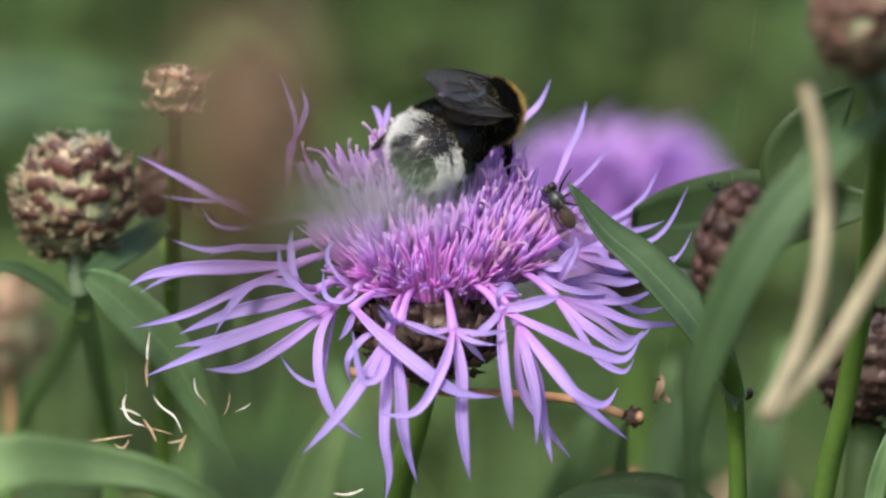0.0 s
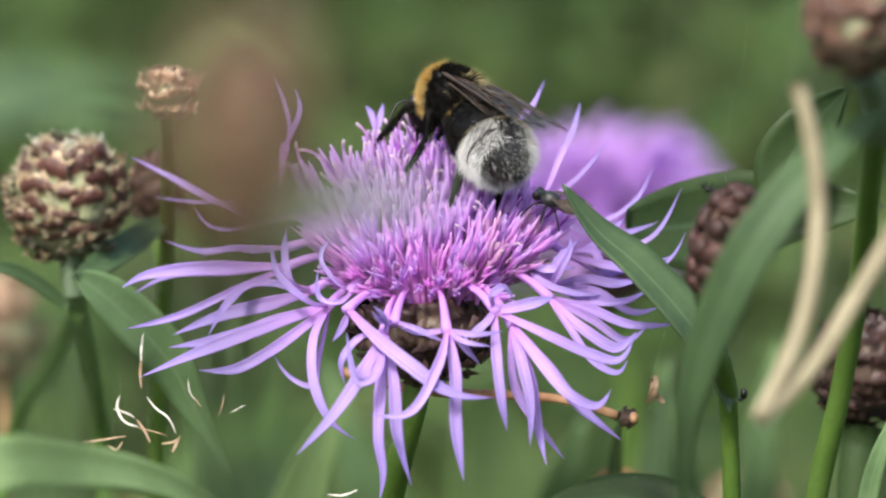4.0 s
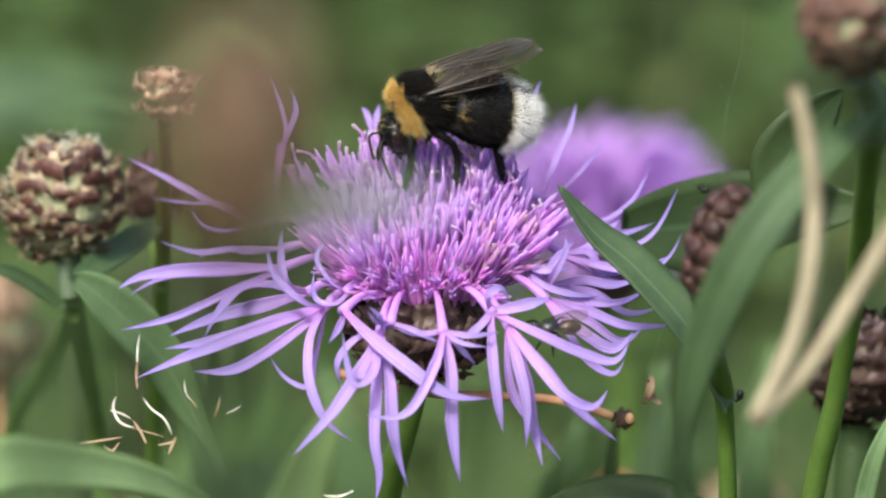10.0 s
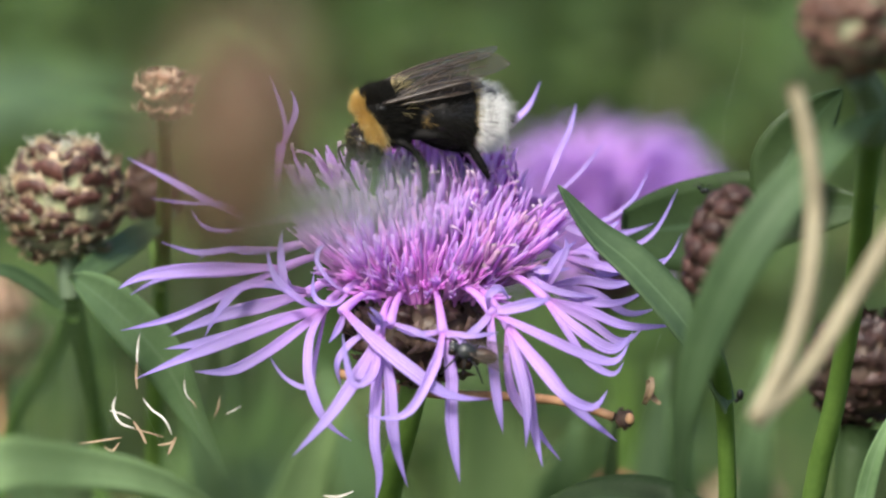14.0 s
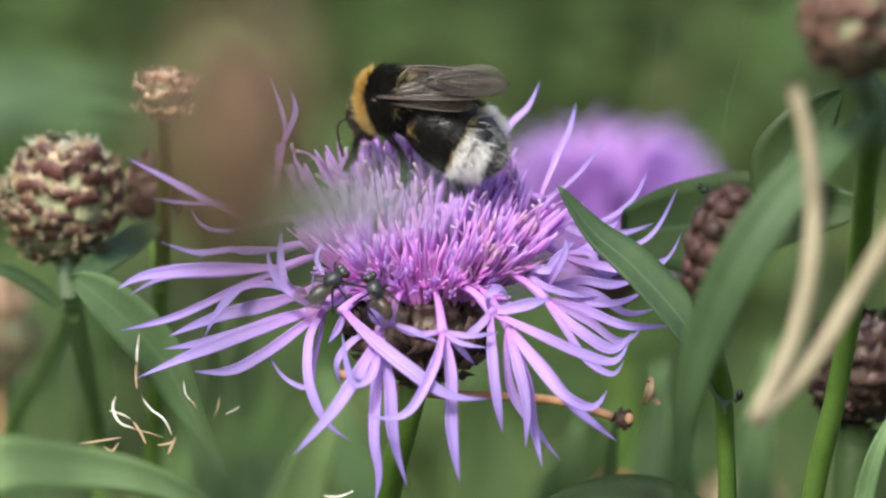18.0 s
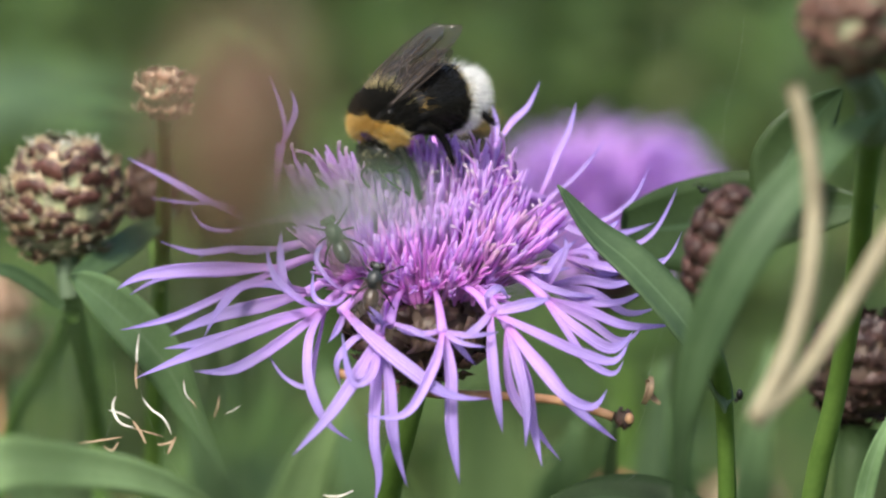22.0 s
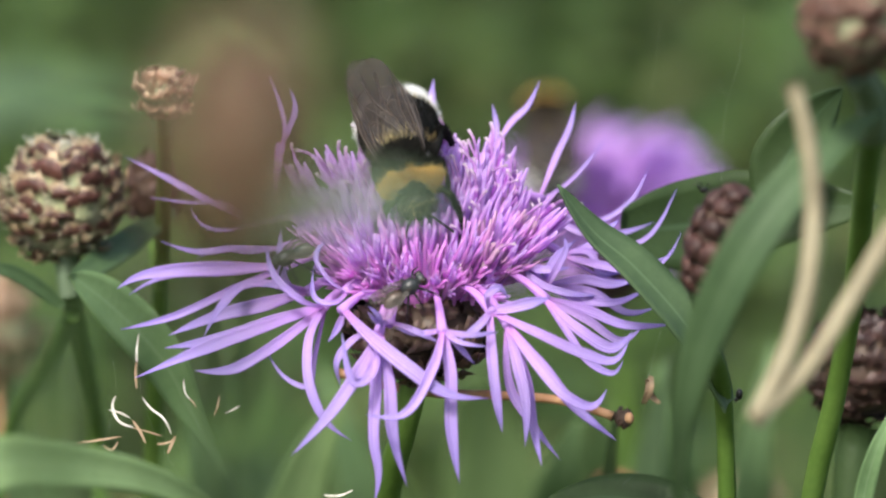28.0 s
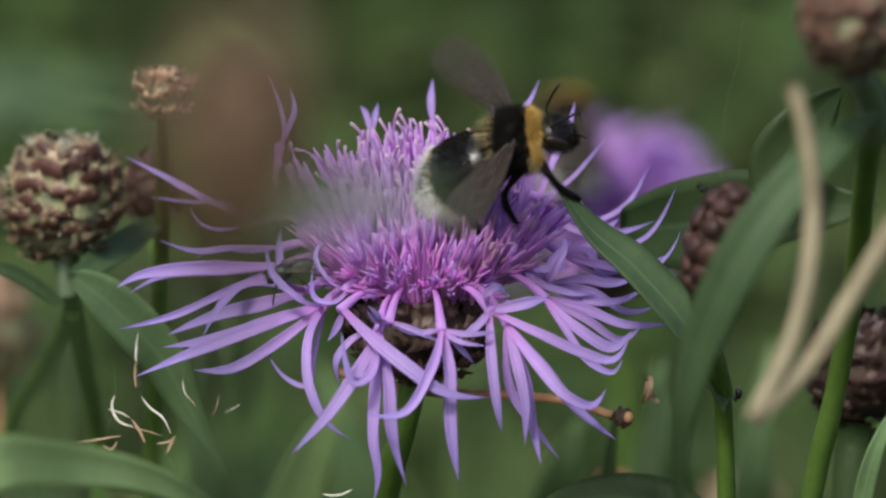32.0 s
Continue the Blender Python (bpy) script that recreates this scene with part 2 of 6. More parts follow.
def spline(points, n):
    """n + 1 points of a smooth curve through the given ones, which may lie unevenly far apart."""
    p = [Vector(q) for q in points]
    if len(p) == 2:
        return [p[0].lerp(p[1], i / n) for i in range(n + 1)]
    u = [0.0]
    for q0, q1 in zip(p, p[1:]):
        u.append(u[-1] + max(1e-6, (q1 - q0).length ** 0.5))
    tan = []
    for i in range(len(p)):
        if i == 0 or i == len(p) - 1:
            tan.append(None)
            continue
        d0, d1 = u[i] - u[i - 1], u[i + 1] - u[i]
        tan.append(((p[i] - p[i - 1]) / d0 * d1 + (p[i + 1] - p[i]) / d1 * d0) / (d0 + d1))
    tan[0] = (p[1] - p[0]) / (u[1] - u[0]) * 1.5 - tan[1] * 0.5
    tan[-1] = (p[-1] - p[-2]) / (u[-1] - u[-2]) * 1.5 - tan[-2] * 0.5
    out = []
    for i in range(n + 1):
        x = u[-1] * i / n
        k = max(j for j in range(len(p) - 1) if u[j] <= x + 1e-9)
        h = u[k + 1] - u[k]
        f = (x - u[k]) / h
        out.append(p[k] * (2 * f ** 3 - 3 * f * f + 1) + tan[k] * h * (f ** 3 - 2 * f * f + f) + p[k + 1] * (3 * f * f - 2 * f ** 3) + tan[k + 1] * h * (f ** 3 - f * f))
    return out


def sweep(bm, points, n, section, face=(0, -0.8, 0.6)):
    """Sweeps the closed section(v) -> [(across, out, u)] along a curve; out points to face."""
    uv = bm.loops.layers.uv.get("UVMap") or bm.loops.layers.uv.new("UVMap")
    line = spline(points, n)
    face = Vector(face)
    rings, last = [], None
    for i, c in enumerate(line):
        tangent = (line[min(i + 1, n)] - line[max(i - 1, 0)]).normalized()
        side = tangent.cross(face)
        if side.length < 0.25 and last is not None:
            side = last - tangent * last.dot(tangent)
        side.normalize()
        if last is not None and side.dot(last) < 0:
            side = -side
        last = side
        out = side.cross(tangent)
        ring = [(bm.verts.new((c + side * a + out * o) * MM), u, i / n) for a, o, u in section(i / n)]
        rings.append(ring)
    for r0, r1 in zip(rings, rings[1:]):
        k = len(r0)
        for j in range(k):
            quad = (r0[j], r0[(j + 1) % k], r1[(j + 1) % k], r1[j])
            f = bm.faces.new([q[0] for q in quad])
            for loop, q in zip(f.loops, quad):
                loop[uv].uv = (q[1], q[2])
    for ring in (rings[0], rings[-1]):
        f = bm.faces.new([q[0] for q in ring])
        for loop, q in zip(f.loops, ring):
            loop[uv].uv = (q[1], q[2])
    return bm


def blade_section(width, shape, cup, thick, cross=5):
    def section(v):
        w = max(0.02, width * shape(v)) / 2
        top = [((2 * j / (cross - 1) - 1) * w, cup * w * (2 * j / (cross - 1) - 1) ** 2, j / (cross - 1)) for j in range(cross)]
        low = [(a, o - thick, u) for a, o, u in reversed(top)]
        return top + low
    return section


def petal_section(width, cup, thick, phase):
    def section(v):
        w = max(0.02, width * strap_shape(v) * (1 + 0.07 * math.sin(9 * v + phase))) / 2
        top = []
        for j in range(9):
            s = j / 4 - 1
            top.append((s * w, cup * w * s * s + (0.05 * width * (j % 2) + 0.06 * width * math.sin(7 * v + phase) * s) * (1 - v * 0.5), j / 8))
        return top + [(a, o - thick, u) for a, o, u in reversed(top)]
    return section


def round_section(radius, sides=8):
    def section(v):
        r = radius(v)
        return [(r * math.cos(2 * math.pi * j / sides), r * math.sin(2 * math.pi * j / sides), j / sides) for j in range(sides)]
    return section


def strap_shape(v):
    return (0.45 + 0.55 * min(1, v / 0.35)) * (1 - max(0, (v - 0.58) / 0.42) ** 1.5)


def lance_shape(v):
    return max(0.0, math.sin(math.pi * min(1, (0.06 + v * 0.94)) ** 0.8)) ** 0.75


def stalked_shape(v):
    return 0.22 + 0.85 * math.sin(math.pi * v ** 1.35) ** 1.1 if v < 0.9 else 0.22 * (1 - v) / 0.1 + 0.85 * max(0, math.sin(math.pi * v ** 1.35)) ** 1.1


def drop_shape(v):
    return 1.05 * math.sin(math.pi * v ** 0.62) if v < 0.55 else 0.34 * (1 - v) ** 0.6 + 0.85 * max(0.0, math.sin(math.pi * v ** 0.62)) ** 1.3


def tapered_shape(v):
    return (1 - v) ** 0.7 * 0.95 + 0.05


def leaf(parent, mat, width, *points, shape=lance_shape, cup=0.25, face=(0, -0.9, 0.45), label="", name="leaf"):
    bm = bmesh.new()
    sweep(bm, points, 26, blade_section(width, shape, cup, 0.25, 7), face)
    return part(name, bm, mat, parent, label)


def stem(parent, mat, r0, r1, *points, name="stem", label="", sides=9):
    bm = bmesh.new()
    sweep(bm, points, 6 * len(points), round_section(lambda v: r0 + (r1 - r0) * v + 0.04 * r0 * math.sin(40 * v), sides), (0.3, -1, 0.2))
    return part(name, bm, mat, parent, label)


def root(name, label, category, group=""):
    return tagged(new(name), label, category, group)


def ovoid(bm, centre, radii, rings=12, sides=20, ripple=0.0):
    """A lathe-like closed egg, long axis x."""
    c = Vector(centre)
    rows = []
    for i in range(1, rings):
        a = math.pi * i / rings
        r = math.sin(a) * (1 + ripple * math.sin(i * 2.4))
        rows.append([bm.verts.new((c + Vector((-radii[0] * math.cos(a), radii[1] * r * math.cos(2 * math.pi * j / sides), radii[2] * r * math.sin(2 * math.pi * j / sides)))) * MM) for j in range(sides)])
    ends = [bm.verts.new((c + Vector((s * radii[0], 0, 0))) * MM) for s in (-1, 1)]
    for r0, r1 in zip(rows, rows[1:]):
        for j in range(sides):
            bm.faces.new((r0[j], r1[j], r1[(j + 1) % sides], r0[(j + 1) % sides]))
    for j in range(sides):
        bm.faces.new((ends[0], rows[0][j], rows[0][(j + 1) % sides]))
        bm.faces.new((ends[1], rows[-1][(j + 1) % sides], rows[-1][j]))
    return bm


# ---- buds and involucres ----
def scale_mesh(mat, length, width, seed):
    """One bract: a pale foot and a papery cap, dark in the middle, with a torn pale rim."""
    r = random.Random(seed)
    bm = bmesh.new()
    uv = bm.loops.layers.uv.new("UVMap")
    cols, rows_n = 9, 8
    lean = r.uniform(-0.15, 0.15)
    grid = []
    for i in range(rows_n):
        v = i / (rows_n - 1)
        half = width / 2 * (0.5 if v < 0.4 else 0.5 + 0.55 * math.sin(math.pi * min(1, (v - 0.35) / 0.65)) ** 0.7)
        row = []
        for j in range(cols):
            s = 2 * j / (cols - 1) - 1
            rim = v > 0.45 and (abs(s) > 0.9 or v > 0.95)
            fray = r.uniform(-0.16, 0.22) * width if rim else r.uniform(-0.02, 0.02) * width
            dome = 0.10 * width * (1 - s * s) * (0.5 + 0.5 * v) + (0.16 * width * math.sin(math.pi * (v - 0.4) / 0.6) * (0.5 + 0.5 * (1 - s * s)) if v > 0.4 else 0)
            dome += r.uniform(-0.045, 0.045) * width + (r.uniform(0, 0.14) * width if rim else 0)
            x = half * s + (fray if abs(s) > 0.9 else 0) * (1 if s > 0 else -1) + lean * length * v
            y = length * v + (fray if v > 0.95 else 0) - s * s * 0.14 * length * v
            row.append((bm.verts.new(Vector((x, y, dome)) * MM), (s + 1) / 2, max(v, 0.93) if rim else v))
        grid.append(row)
    for a, b in zip(grid, grid[1:]):
        for j in range(cols - 1):
            q = (a[j], a[j + 1], b[j + 1], b[j])
            f = bm.faces.new([k[0] for k in q])
            for loop, k in zip(f.loops, q):
                loop[uv].uv = (k[1], k[2])
    me = bpy.data.meshes.new("scale")
    bm.to_mesh(me)
    bm.free()
    me.materials.append(mat)
    for p in me.polygons:
        p.use_smooth = True
    return me


def bud(parent, name, label, centre, radius, height, mat, rows_n, around, lean=(0, 0, 1), size=1.0, lift=0.25, seed=1, open_top=0.0, core=None):
    """An egg of overlapping scales in spiral rows, standing on the stem's end."""
    r = random.Random(seed)
    bm = bmesh.new()
    ovoid(bm, (0, 0, 0), (height * 0.9, radius * 0.9, radius * 0.9), 12, 18)
    ob = part(name, bm, core or (CORE_DARK if mat is SCALE_DARK else CORE), parent, label)
    turn = Vector(lean).to_track_quat("X", "Z").to_matrix().to_4x4()
    ob.matrix_basis = Matrix.Translation(Vector(centre) * MM) @ turn
    meshes = [scale_mesh(mat, size * height * 0.62, size * 2 * math.pi * radius / around * 1.2, seed * 10 + k) for k in range(7)]
    for i in range(rows_n):
        a = -1.25 + (2.35 - open_top) * i / (rows_n - 1)
        count = max(4, round(around * math.cos(a) ** 0.8)) if abs(a) < 1.5 else 4
        for j in range(count):
            b = 2 * math.pi * (j + 0.5 * (i % 2)) / count + r.uniform(-0.14, 0.14)
            aa = a + r.uniform(-0.13, 0.13)
            n = Vector((math.sin(aa), math.cos(aa) * math.cos(b), math.cos(aa) * math.sin(b)))
            pos = Vector((height * 0.9 * n.x, radius * 0.92 * n.y, radius * 0.92 * n.z))
            up = Vector((math.cos(aa), -math.sin(aa) * math.cos(b), -math.sin(aa) * math.sin(b)))
            out = Vector((n.x / height, n.y / radius, n.z / radius)).normalized()
            up = (up - out * up.dot(out)).normalized()
            up = (up + out * (lift + r.uniform(-0.15, 0.35)) + up.cross(out) * r.uniform(-0.35, 0.35)).normalized()
            out = (out - up * out.dot(up)).normalized()
            m = Matrix((up.cross(out), up, out)).transposed().to_4x4()
            m.translation = (pos - up * size * height * 0.28) * MM
            shared("scale", r.choice(meshes), ob, "", m @ Matrix.Diagonal((r.uniform(0.75, 1.15), r.uniform(0.7, 1.15), r.uniform(0.8, 1.5), 1)))
    return ob


def bead_bud(parent, label, centre, radius, height, lean, seed):
    """A slim closed bud of swollen round bracts in rows."""
    r = random.Random(seed)
    ob = part("bud", ovoid(bmesh.new(), (0, 0, 0), (height * 0.92, radius * 0.8, radius * 0.8), 12, 16), CORE_DARK, parent, label)
    ob.matrix_basis = Matrix.Translation(Vector(centre) * MM) @ Vector(lean).to_track_quat("X", "Z").to_matrix().to_4x4()
    beads = []
    for k in range(4):
        bm = ovoid(bmesh.new(), (0, 0, 0), (1.0, 0.9, 0.62), 8, 10)
        for v in bm.verts:
            v.co *= 1 + r.uniform(-0.16, 0.16)
        me = bpy.data.meshes.new("scale")
        bm.to_mesh(me)
        bm.free()
        me.materials.append(BRACT)
        for q in me.polygons:
            q.use_smooth = True
        beads.append(me)
    for i in range(6):
        a = -1.2 + 2.4 * i / 5
        count = max(3, round(6 * math.cos(a)))
        for j in range(count):
            b = 2 * math.pi * (j + 0.5 * (i % 2)) / count + r.uniform(-0.12, 0.12)
            n = Vector((math.sin(a), math.cos(a) * math.cos(b), math.cos(a) * math.sin(b)))
            pos = Vector((height * 0.92 * n.x, radius * 0.86 * n.y, radius * 0.86 * n.z))
            m = Vector((n.x / height, n.y / radius, n.z / radius)).to_track_quat("Z", "X").to_matrix().to_4x4() @ Matrix.Scale(r.uniform(0.85, 1.35), 4)
            m.translation = pos * MM
            shared("scale", r.choice(beads), ob, "", m)
    return ob


def tuft(parent, mat, centre, radius, length, count, lean, seed, name="bristle"):
    r = random.Random(seed)
    bm = bmesh.new()
    lean = Vector(lean).normalized()
    for _ in range(count):
        a, q = r.uniform(0, 6.283), math.sqrt(r.random())
        off = Vector((math.cos(a), math.sin(a), 0)) * radius * q
        way = (lean + Vector((math.cos(a), math.sin(a), 0)) * 0.6 * q + Vector((r.uniform(-.3, .3), r.uniform(-.3, .3), r.uniform(-.2, .2)))).normalized()
        p = Vector(centre) + off
        sweep(bm, (p, p + way * length * 0.5, p + way * length * r.uniform(0.8, 1.2) + Vector((r.uniform(-.5, .5), r.uniform(-.5, .5), 0))), 4, round_section(lambda v: 0.13 * (1.1 - v), 4))
    return part(name, bm, mat, parent)


def fringe(parent, centre, radius, height, count, seed):
    """Torn pale edges that stick out between the scales."""
    r = random.Random(seed)
    bm = bmesh.new()
    for _ in range(count):
        a, z = r.uniform(0, 6.283), r.uniform(-0.85, 0.95)
        n = Vector((math.cos(a) * math.sqrt(1 - z * z), math.sin(a) * math.sqrt(1 - z * z), z))
        p0 = Vector(centre) + Vector((n.x * radius, n.y * radius, n.z * height)) * r.uniform(0.95, 1.04)
        way = (n * 0.7 + Vector((r.uniform(-.6, .6), r.uniform(-.6, .6), r.uniform(0.1, 1.0)))).normalized()
        sweep(bm, (p0, p0 + way * 0.5, p0 + way * r.uniform(0.7, 1.2) + n * 0.15), 3, round_section(lambda v: 0.13 * (1.15 - v), 4))
    return part("fringe", bm, FRINGE, parent, "torn pale scale edges")


# ---- ground and meadow ----
def ground_material():
    m, t, b = material("mossy meadow soil")
    geo = t.nodes.new("ShaderNodeTexCoord").outputs["Object"]
    col = ramp(t, noise_of(t, geo, 3.0, 6), (0.3, (0.050, 0.044, 0.015)), (0.5, (0.052, 0.070, 0.017)), (0.7, (0.066, 0.088, 0.021)))
    t.links.new(mixed(t, "MULTIPLY", 0.5, col, ramp(t, noise_of(t, geo, 60, 4), (0.3, (0.5, 0.5, 0.45)), (0.7, (1, 1, 1)))), b.inputs["Base Color"])
    b.inputs["Roughness"].default_value = 0.9
    bump(t, b, noise_of(t, geo, 40, 5), 0.6, 0.02)
    return m


bm = bmesh.new()
n = 60
grid = [[bm.verts.new((s * abs(s) * 300, q * abs(q) * 300, 0)) for s in [2 * i / n - 1 for i in range(n + 1)]] for q in [2 * j / n - 1 for j in range(n + 1)]]
for a, b in zip(grid, grid[1:]):
    for j in range(n):
        bm.faces.new((a[j], a[j + 1], b[j + 1], b[j]))
tagged(part("ground", bm, ground_material()), "mossy green and brown meadow ground", "ground", kind="structure")


def grass_material(name, gain):
    m, t, b = material(name)
    geo = t.nodes.new("ShaderNodeNewGeometry")
    tc = t.nodes.new("ShaderNodeTexCoord").outputs["Object"]
    col = ramp(t, geo.outputs["Random Per Island"], (0.0, (0.040, 0.070, 0.014)), (0.5, (0.066, 0.110, 0.025)), (0.8, (0.085, 0.112, 0.03)), (1.0, (0.092, 0.088, 0.034)))
    col = mixed(t, "MULTIPLY", 0.35, col, ramp(t, noise_of(t, tc, 9.0, 2), (0.35, (0.55, 0.6, 0.5)), (0.65, (1.08, 1.08, 1.05))))
    col = mixed(t, "MULTIPLY", 1.0, col, (gain * 0.90, gain, gain * 0.84))
    t.links.new(col, b.inputs["Base Color"])
    b.inputs["Roughness"].default_value = 0.55
    thin(m, t, b, col, 0.3)
    return m


def clump(x, y, size, seed):
    """Soft uneven density between 0 and 1, a few waves across each other."""
    r = random.Random(seed)
    f = np.zeros(len(x))
    for _ in range(7):
        a, k, o = r.uniform(0, 6.28), r.uniform(0.6, 1.8) / size, r.uniform(0, 6.28)
        f += np.sin((x * math.cos(a) + y * math.sin(a)) * k * 6.28 + o)
    return 0.5 + 0.5 * np.tanh(f * 0.5)


def meadow(count, reach, tall, mat, seed):
    """Grass all round the plant, low in the shade of the herbs at its foot, taller and thinner farther out."""
    g = np.random.default_rng(seed)
    rad, a = reach * g.random(count) ** 0.62, g.uniform(0, 2 * np.pi, count)
    x, y = rad * np.cos(a), rad * np.sin(a) + 1.4
    keep = g.random(count) < (1 - 0.75 * (rad / reach) ** 3) * (0.85 + 0.15 * clump(x, y, 0.9, seed))
    x, y = x[keep], y[keep]
    count = len(x)
    base = np.stack([x, y, np.zeros(count)], 1)
    near = np.clip((np.hypot(x, y) - 0.5) / 0.9, 0, 1)
    h = g.uniform(0.45, 1.0, count) * tall * (0.38 + 0.62 * near)
    a, lean = g.uniform(0, 2 * np.pi, count), g.uniform(0.1, 0.6, count)
    side = np.stack([np.cos(a + 1.57), np.sin(a + 1.57), np.zeros(count)], 1)
    way = np.stack([np.cos(a), np.sin(a), np.zeros(count)], 1)
    w = g.uniform(0.0012, 0.0035, count)[:, None]
    up = np.array([0, 0, 1.0])
    mid = base + up * (h * 0.6)[:, None] + way * (h * lean * 0.3)[:, None]
    tip = base + up * h[:, None] + way * (h * lean)[:, None]
    verts = np.stack([base - side * w, base + side * w, mid + side * w * 0.9, mid - side * w * 0.9, tip], 1).reshape(-1, 3)
    k = np.arange(count)[:, None] * 5
    faces = (k + np.array([0, 1, 2, 3])).tolist() + (k + np.array([3, 2, 4])).tolist()
    me = bpy.data.meshes.new("meadow_grass")
    me.from_pydata(verts.tolist(), [], faces)
    me.materials.append(mat)
    return tagged(new("meadow_grass", me), "dense green meadow grass with some dry blades", "grass", kind="stuff")


GRASS = grass_material("meadow grass", 0.8)
HERB = grass_material("low herb leaf", 1.22)
meadow(190000, 5.5, 0.24, GRASS, 3)


def undergrowth(count, seed):
    """Low broad-leaved herbs round the foot of the plants, as one tangle of small curved leaves."""
    g = np.random.default_rng(seed)
    rad, a = 2.9 * np.sqrt(g.random(count)), g.uniform(0, 2 * np.pi, count)
    x, y = rad * np.cos(a), rad * np.sin(a) + 0.3
    keep = g.random(count) < np.clip((2.9 - rad) / 0.7, 0, 1) * (0.75 + 0.25 * clump(x, y, 0.4, seed))
    x, y = x[keep], y[keep]
    count = len(x)
    c = np.stack([x, y, 0.16 * g.random(count) ** 1.5], 1)
    a = g.uniform(0, 2 * np.pi, count)
    way = np.stack([np.cos(a), np.sin(a), g.uniform(-0.3, 0.9, count)], 1)
    way /= np.linalg.norm(way, axis=1)[:, None]
    side = np.cross(way, [0.1, -0.3, 1.0])
    side /= np.linalg.norm(side, axis=1)[:, None]
    out = np.cross(side, way)
    ln, w = g.uniform(0.012, 0.036, count)[:, None], g.uniform(0.0025, 0.007, count)[:, None]
    rows_v = []
    for v, k in ((0.0, 0.12), (0.5, 1.0), (1.0, 0.02)):
        mid = c + way * ln * v - out * ln * 0.25 * v * v
        rows_v += [mid - side * w * k, mid + side * w * k]
    verts = np.stack(rows_v, 1).reshape(-1, 3)
    verts[:, 2] = np.maximum(verts[:, 2], 0.0)
    base = np.arange(count)[:, None] * 6
    faces = np.concatenate([base + np.array([2 * i, 2 * i + 1, 2 * i + 3, 2 * i + 2]) for i in range(2)]).tolist()
    me = bpy.data.meshes.new("undergrowth")
    me.from_pydata(verts.tolist(), [], faces)
    me.materials.append(HERB)
    return tagged(new("undergrowth", me), "tangle of low green herb leaves", "undergrowth", kind="stuff")


undergrowth(330000, 8)

# ---- the knapweed in bloom ----
plant = root("knapweed_plant", "flowering knapweed with lilac fringed head on green stem", "wildflower")
head = bud(plant, "flower_head", "dark brown scaly base with lilac florets", (-2.1, -2.1, 393.1), 6.3, 4.6, SCALE_DARK, 7, 15, (0, 0, 1), 1.0, 0.12, 5)
stem(plant, STEM, 1.5, 1.2, (-5.3, 58.0, 0.0), (-6.0, 14.3, 337.4), (-5.3, 3.5, 374.4), (-3.0, -2.7, 385.4), (-2.3, -2.3, 390.0), label="green ribbed stem")
leaf(plant, LEAF_DARK, 9, (-6.0, 14.3, 337.4), (-1.3, 6.9, 348.5), (5.9, -10.7, 360.1), (11.6, -30.3, 364.3))


def onto(ob, parent):
    """Makes ob a piece of parent without shifting it."""
    ob.parent = parent
    ob.matrix_parent_inverse = parent.matrix_basis.inverted()
    return ob


def floret(base, fork, *lobes):
    """A ray floret: a slim tube from the head to a fork, from where its straps spread; each lobe: width, points on to its tip."""
    bm = bmesh.new()
    a, b = Vector(base), Vector(fork)
    sweep(bm, (a, a.lerp(b, 0.5) + Vector((0, 0, 0.7)), b), 8, round_section(lambda v: 0.27 + 0.24 * v * v, 7))
    tube = onto(part("floret_tube", bm, TUBE), head)
    tube.name = "ray_floret"
    for width, *points in lobes:
        bm = bmesh.new()
        face = Vector((rnd.uniform(-.35, .35), -0.85, 0.55 + rnd.uniform(-.3, .3)))
        start = b - (b - a).normalized() * 0.4
        sweep(bm, (start, *points), 18, petal_section(width * 0.80, rnd.uniform(0.25, 0.6), 0.09, rnd.uniform(0, 6.3)), face)
        onto(part("ray_lobe", bm, RAY), head)


floret((-7.3, -2.8, 397.4), (-10.7, -6.2, 396.1), (1.35, (-15.8, -10.1, 393.1), (-18.8, -11.5, 391.9), (-22.1, -11.5, 391.8)), (1.45, (-16.3, -8.6, 394.9), (-21.3, -10.1, 393.4), (-27.4, -10.7, 390.9)), (1.5, (-15.4, -6.5, 394.9), (-20.0, -6.0, 393.2), (-25.0, -5.2, 392.1)), (1.15, (-11.9, -12.8, 394.7), (-11.8, -14.7, 391.6), (-10.4, -15.5, 388.4), (-8.1, -15.0, 386.4)), (0.9, (-12.5, -9.0, 397.5), (-15.0, -8.4, 399.7), (-15.7, -5.7, 402.1)), (0.6, (-11.4, -11.2, 392.9), (-11.9, -11.9, 390.5), (-14.0, -10.7, 390.9), (-15.8, -9.1, 393.2)))
floret((-6.8, -0.6, 397.6), (-12.4, -2.0, 396.4), (1.6, (-16.0, -1.3, 395.1), (-20.1, -0.6, 393.9), (-24.8, -1.1, 392.1)), (1.1, (-17.5, -1.8, 397.1), (-19.7, -4.2, 395.9), (-21.4, -5.9, 393.4)), (0.8, (-13.9, -3.8, 397.3), (-15.4, -3.7, 397.6), (-16.3, -3.8, 397.4)), (0.9, (-14.1, -4.6, 398.1), (-14.6, -3.0, 400.3), (-14.5, 0.5, 401.8)))
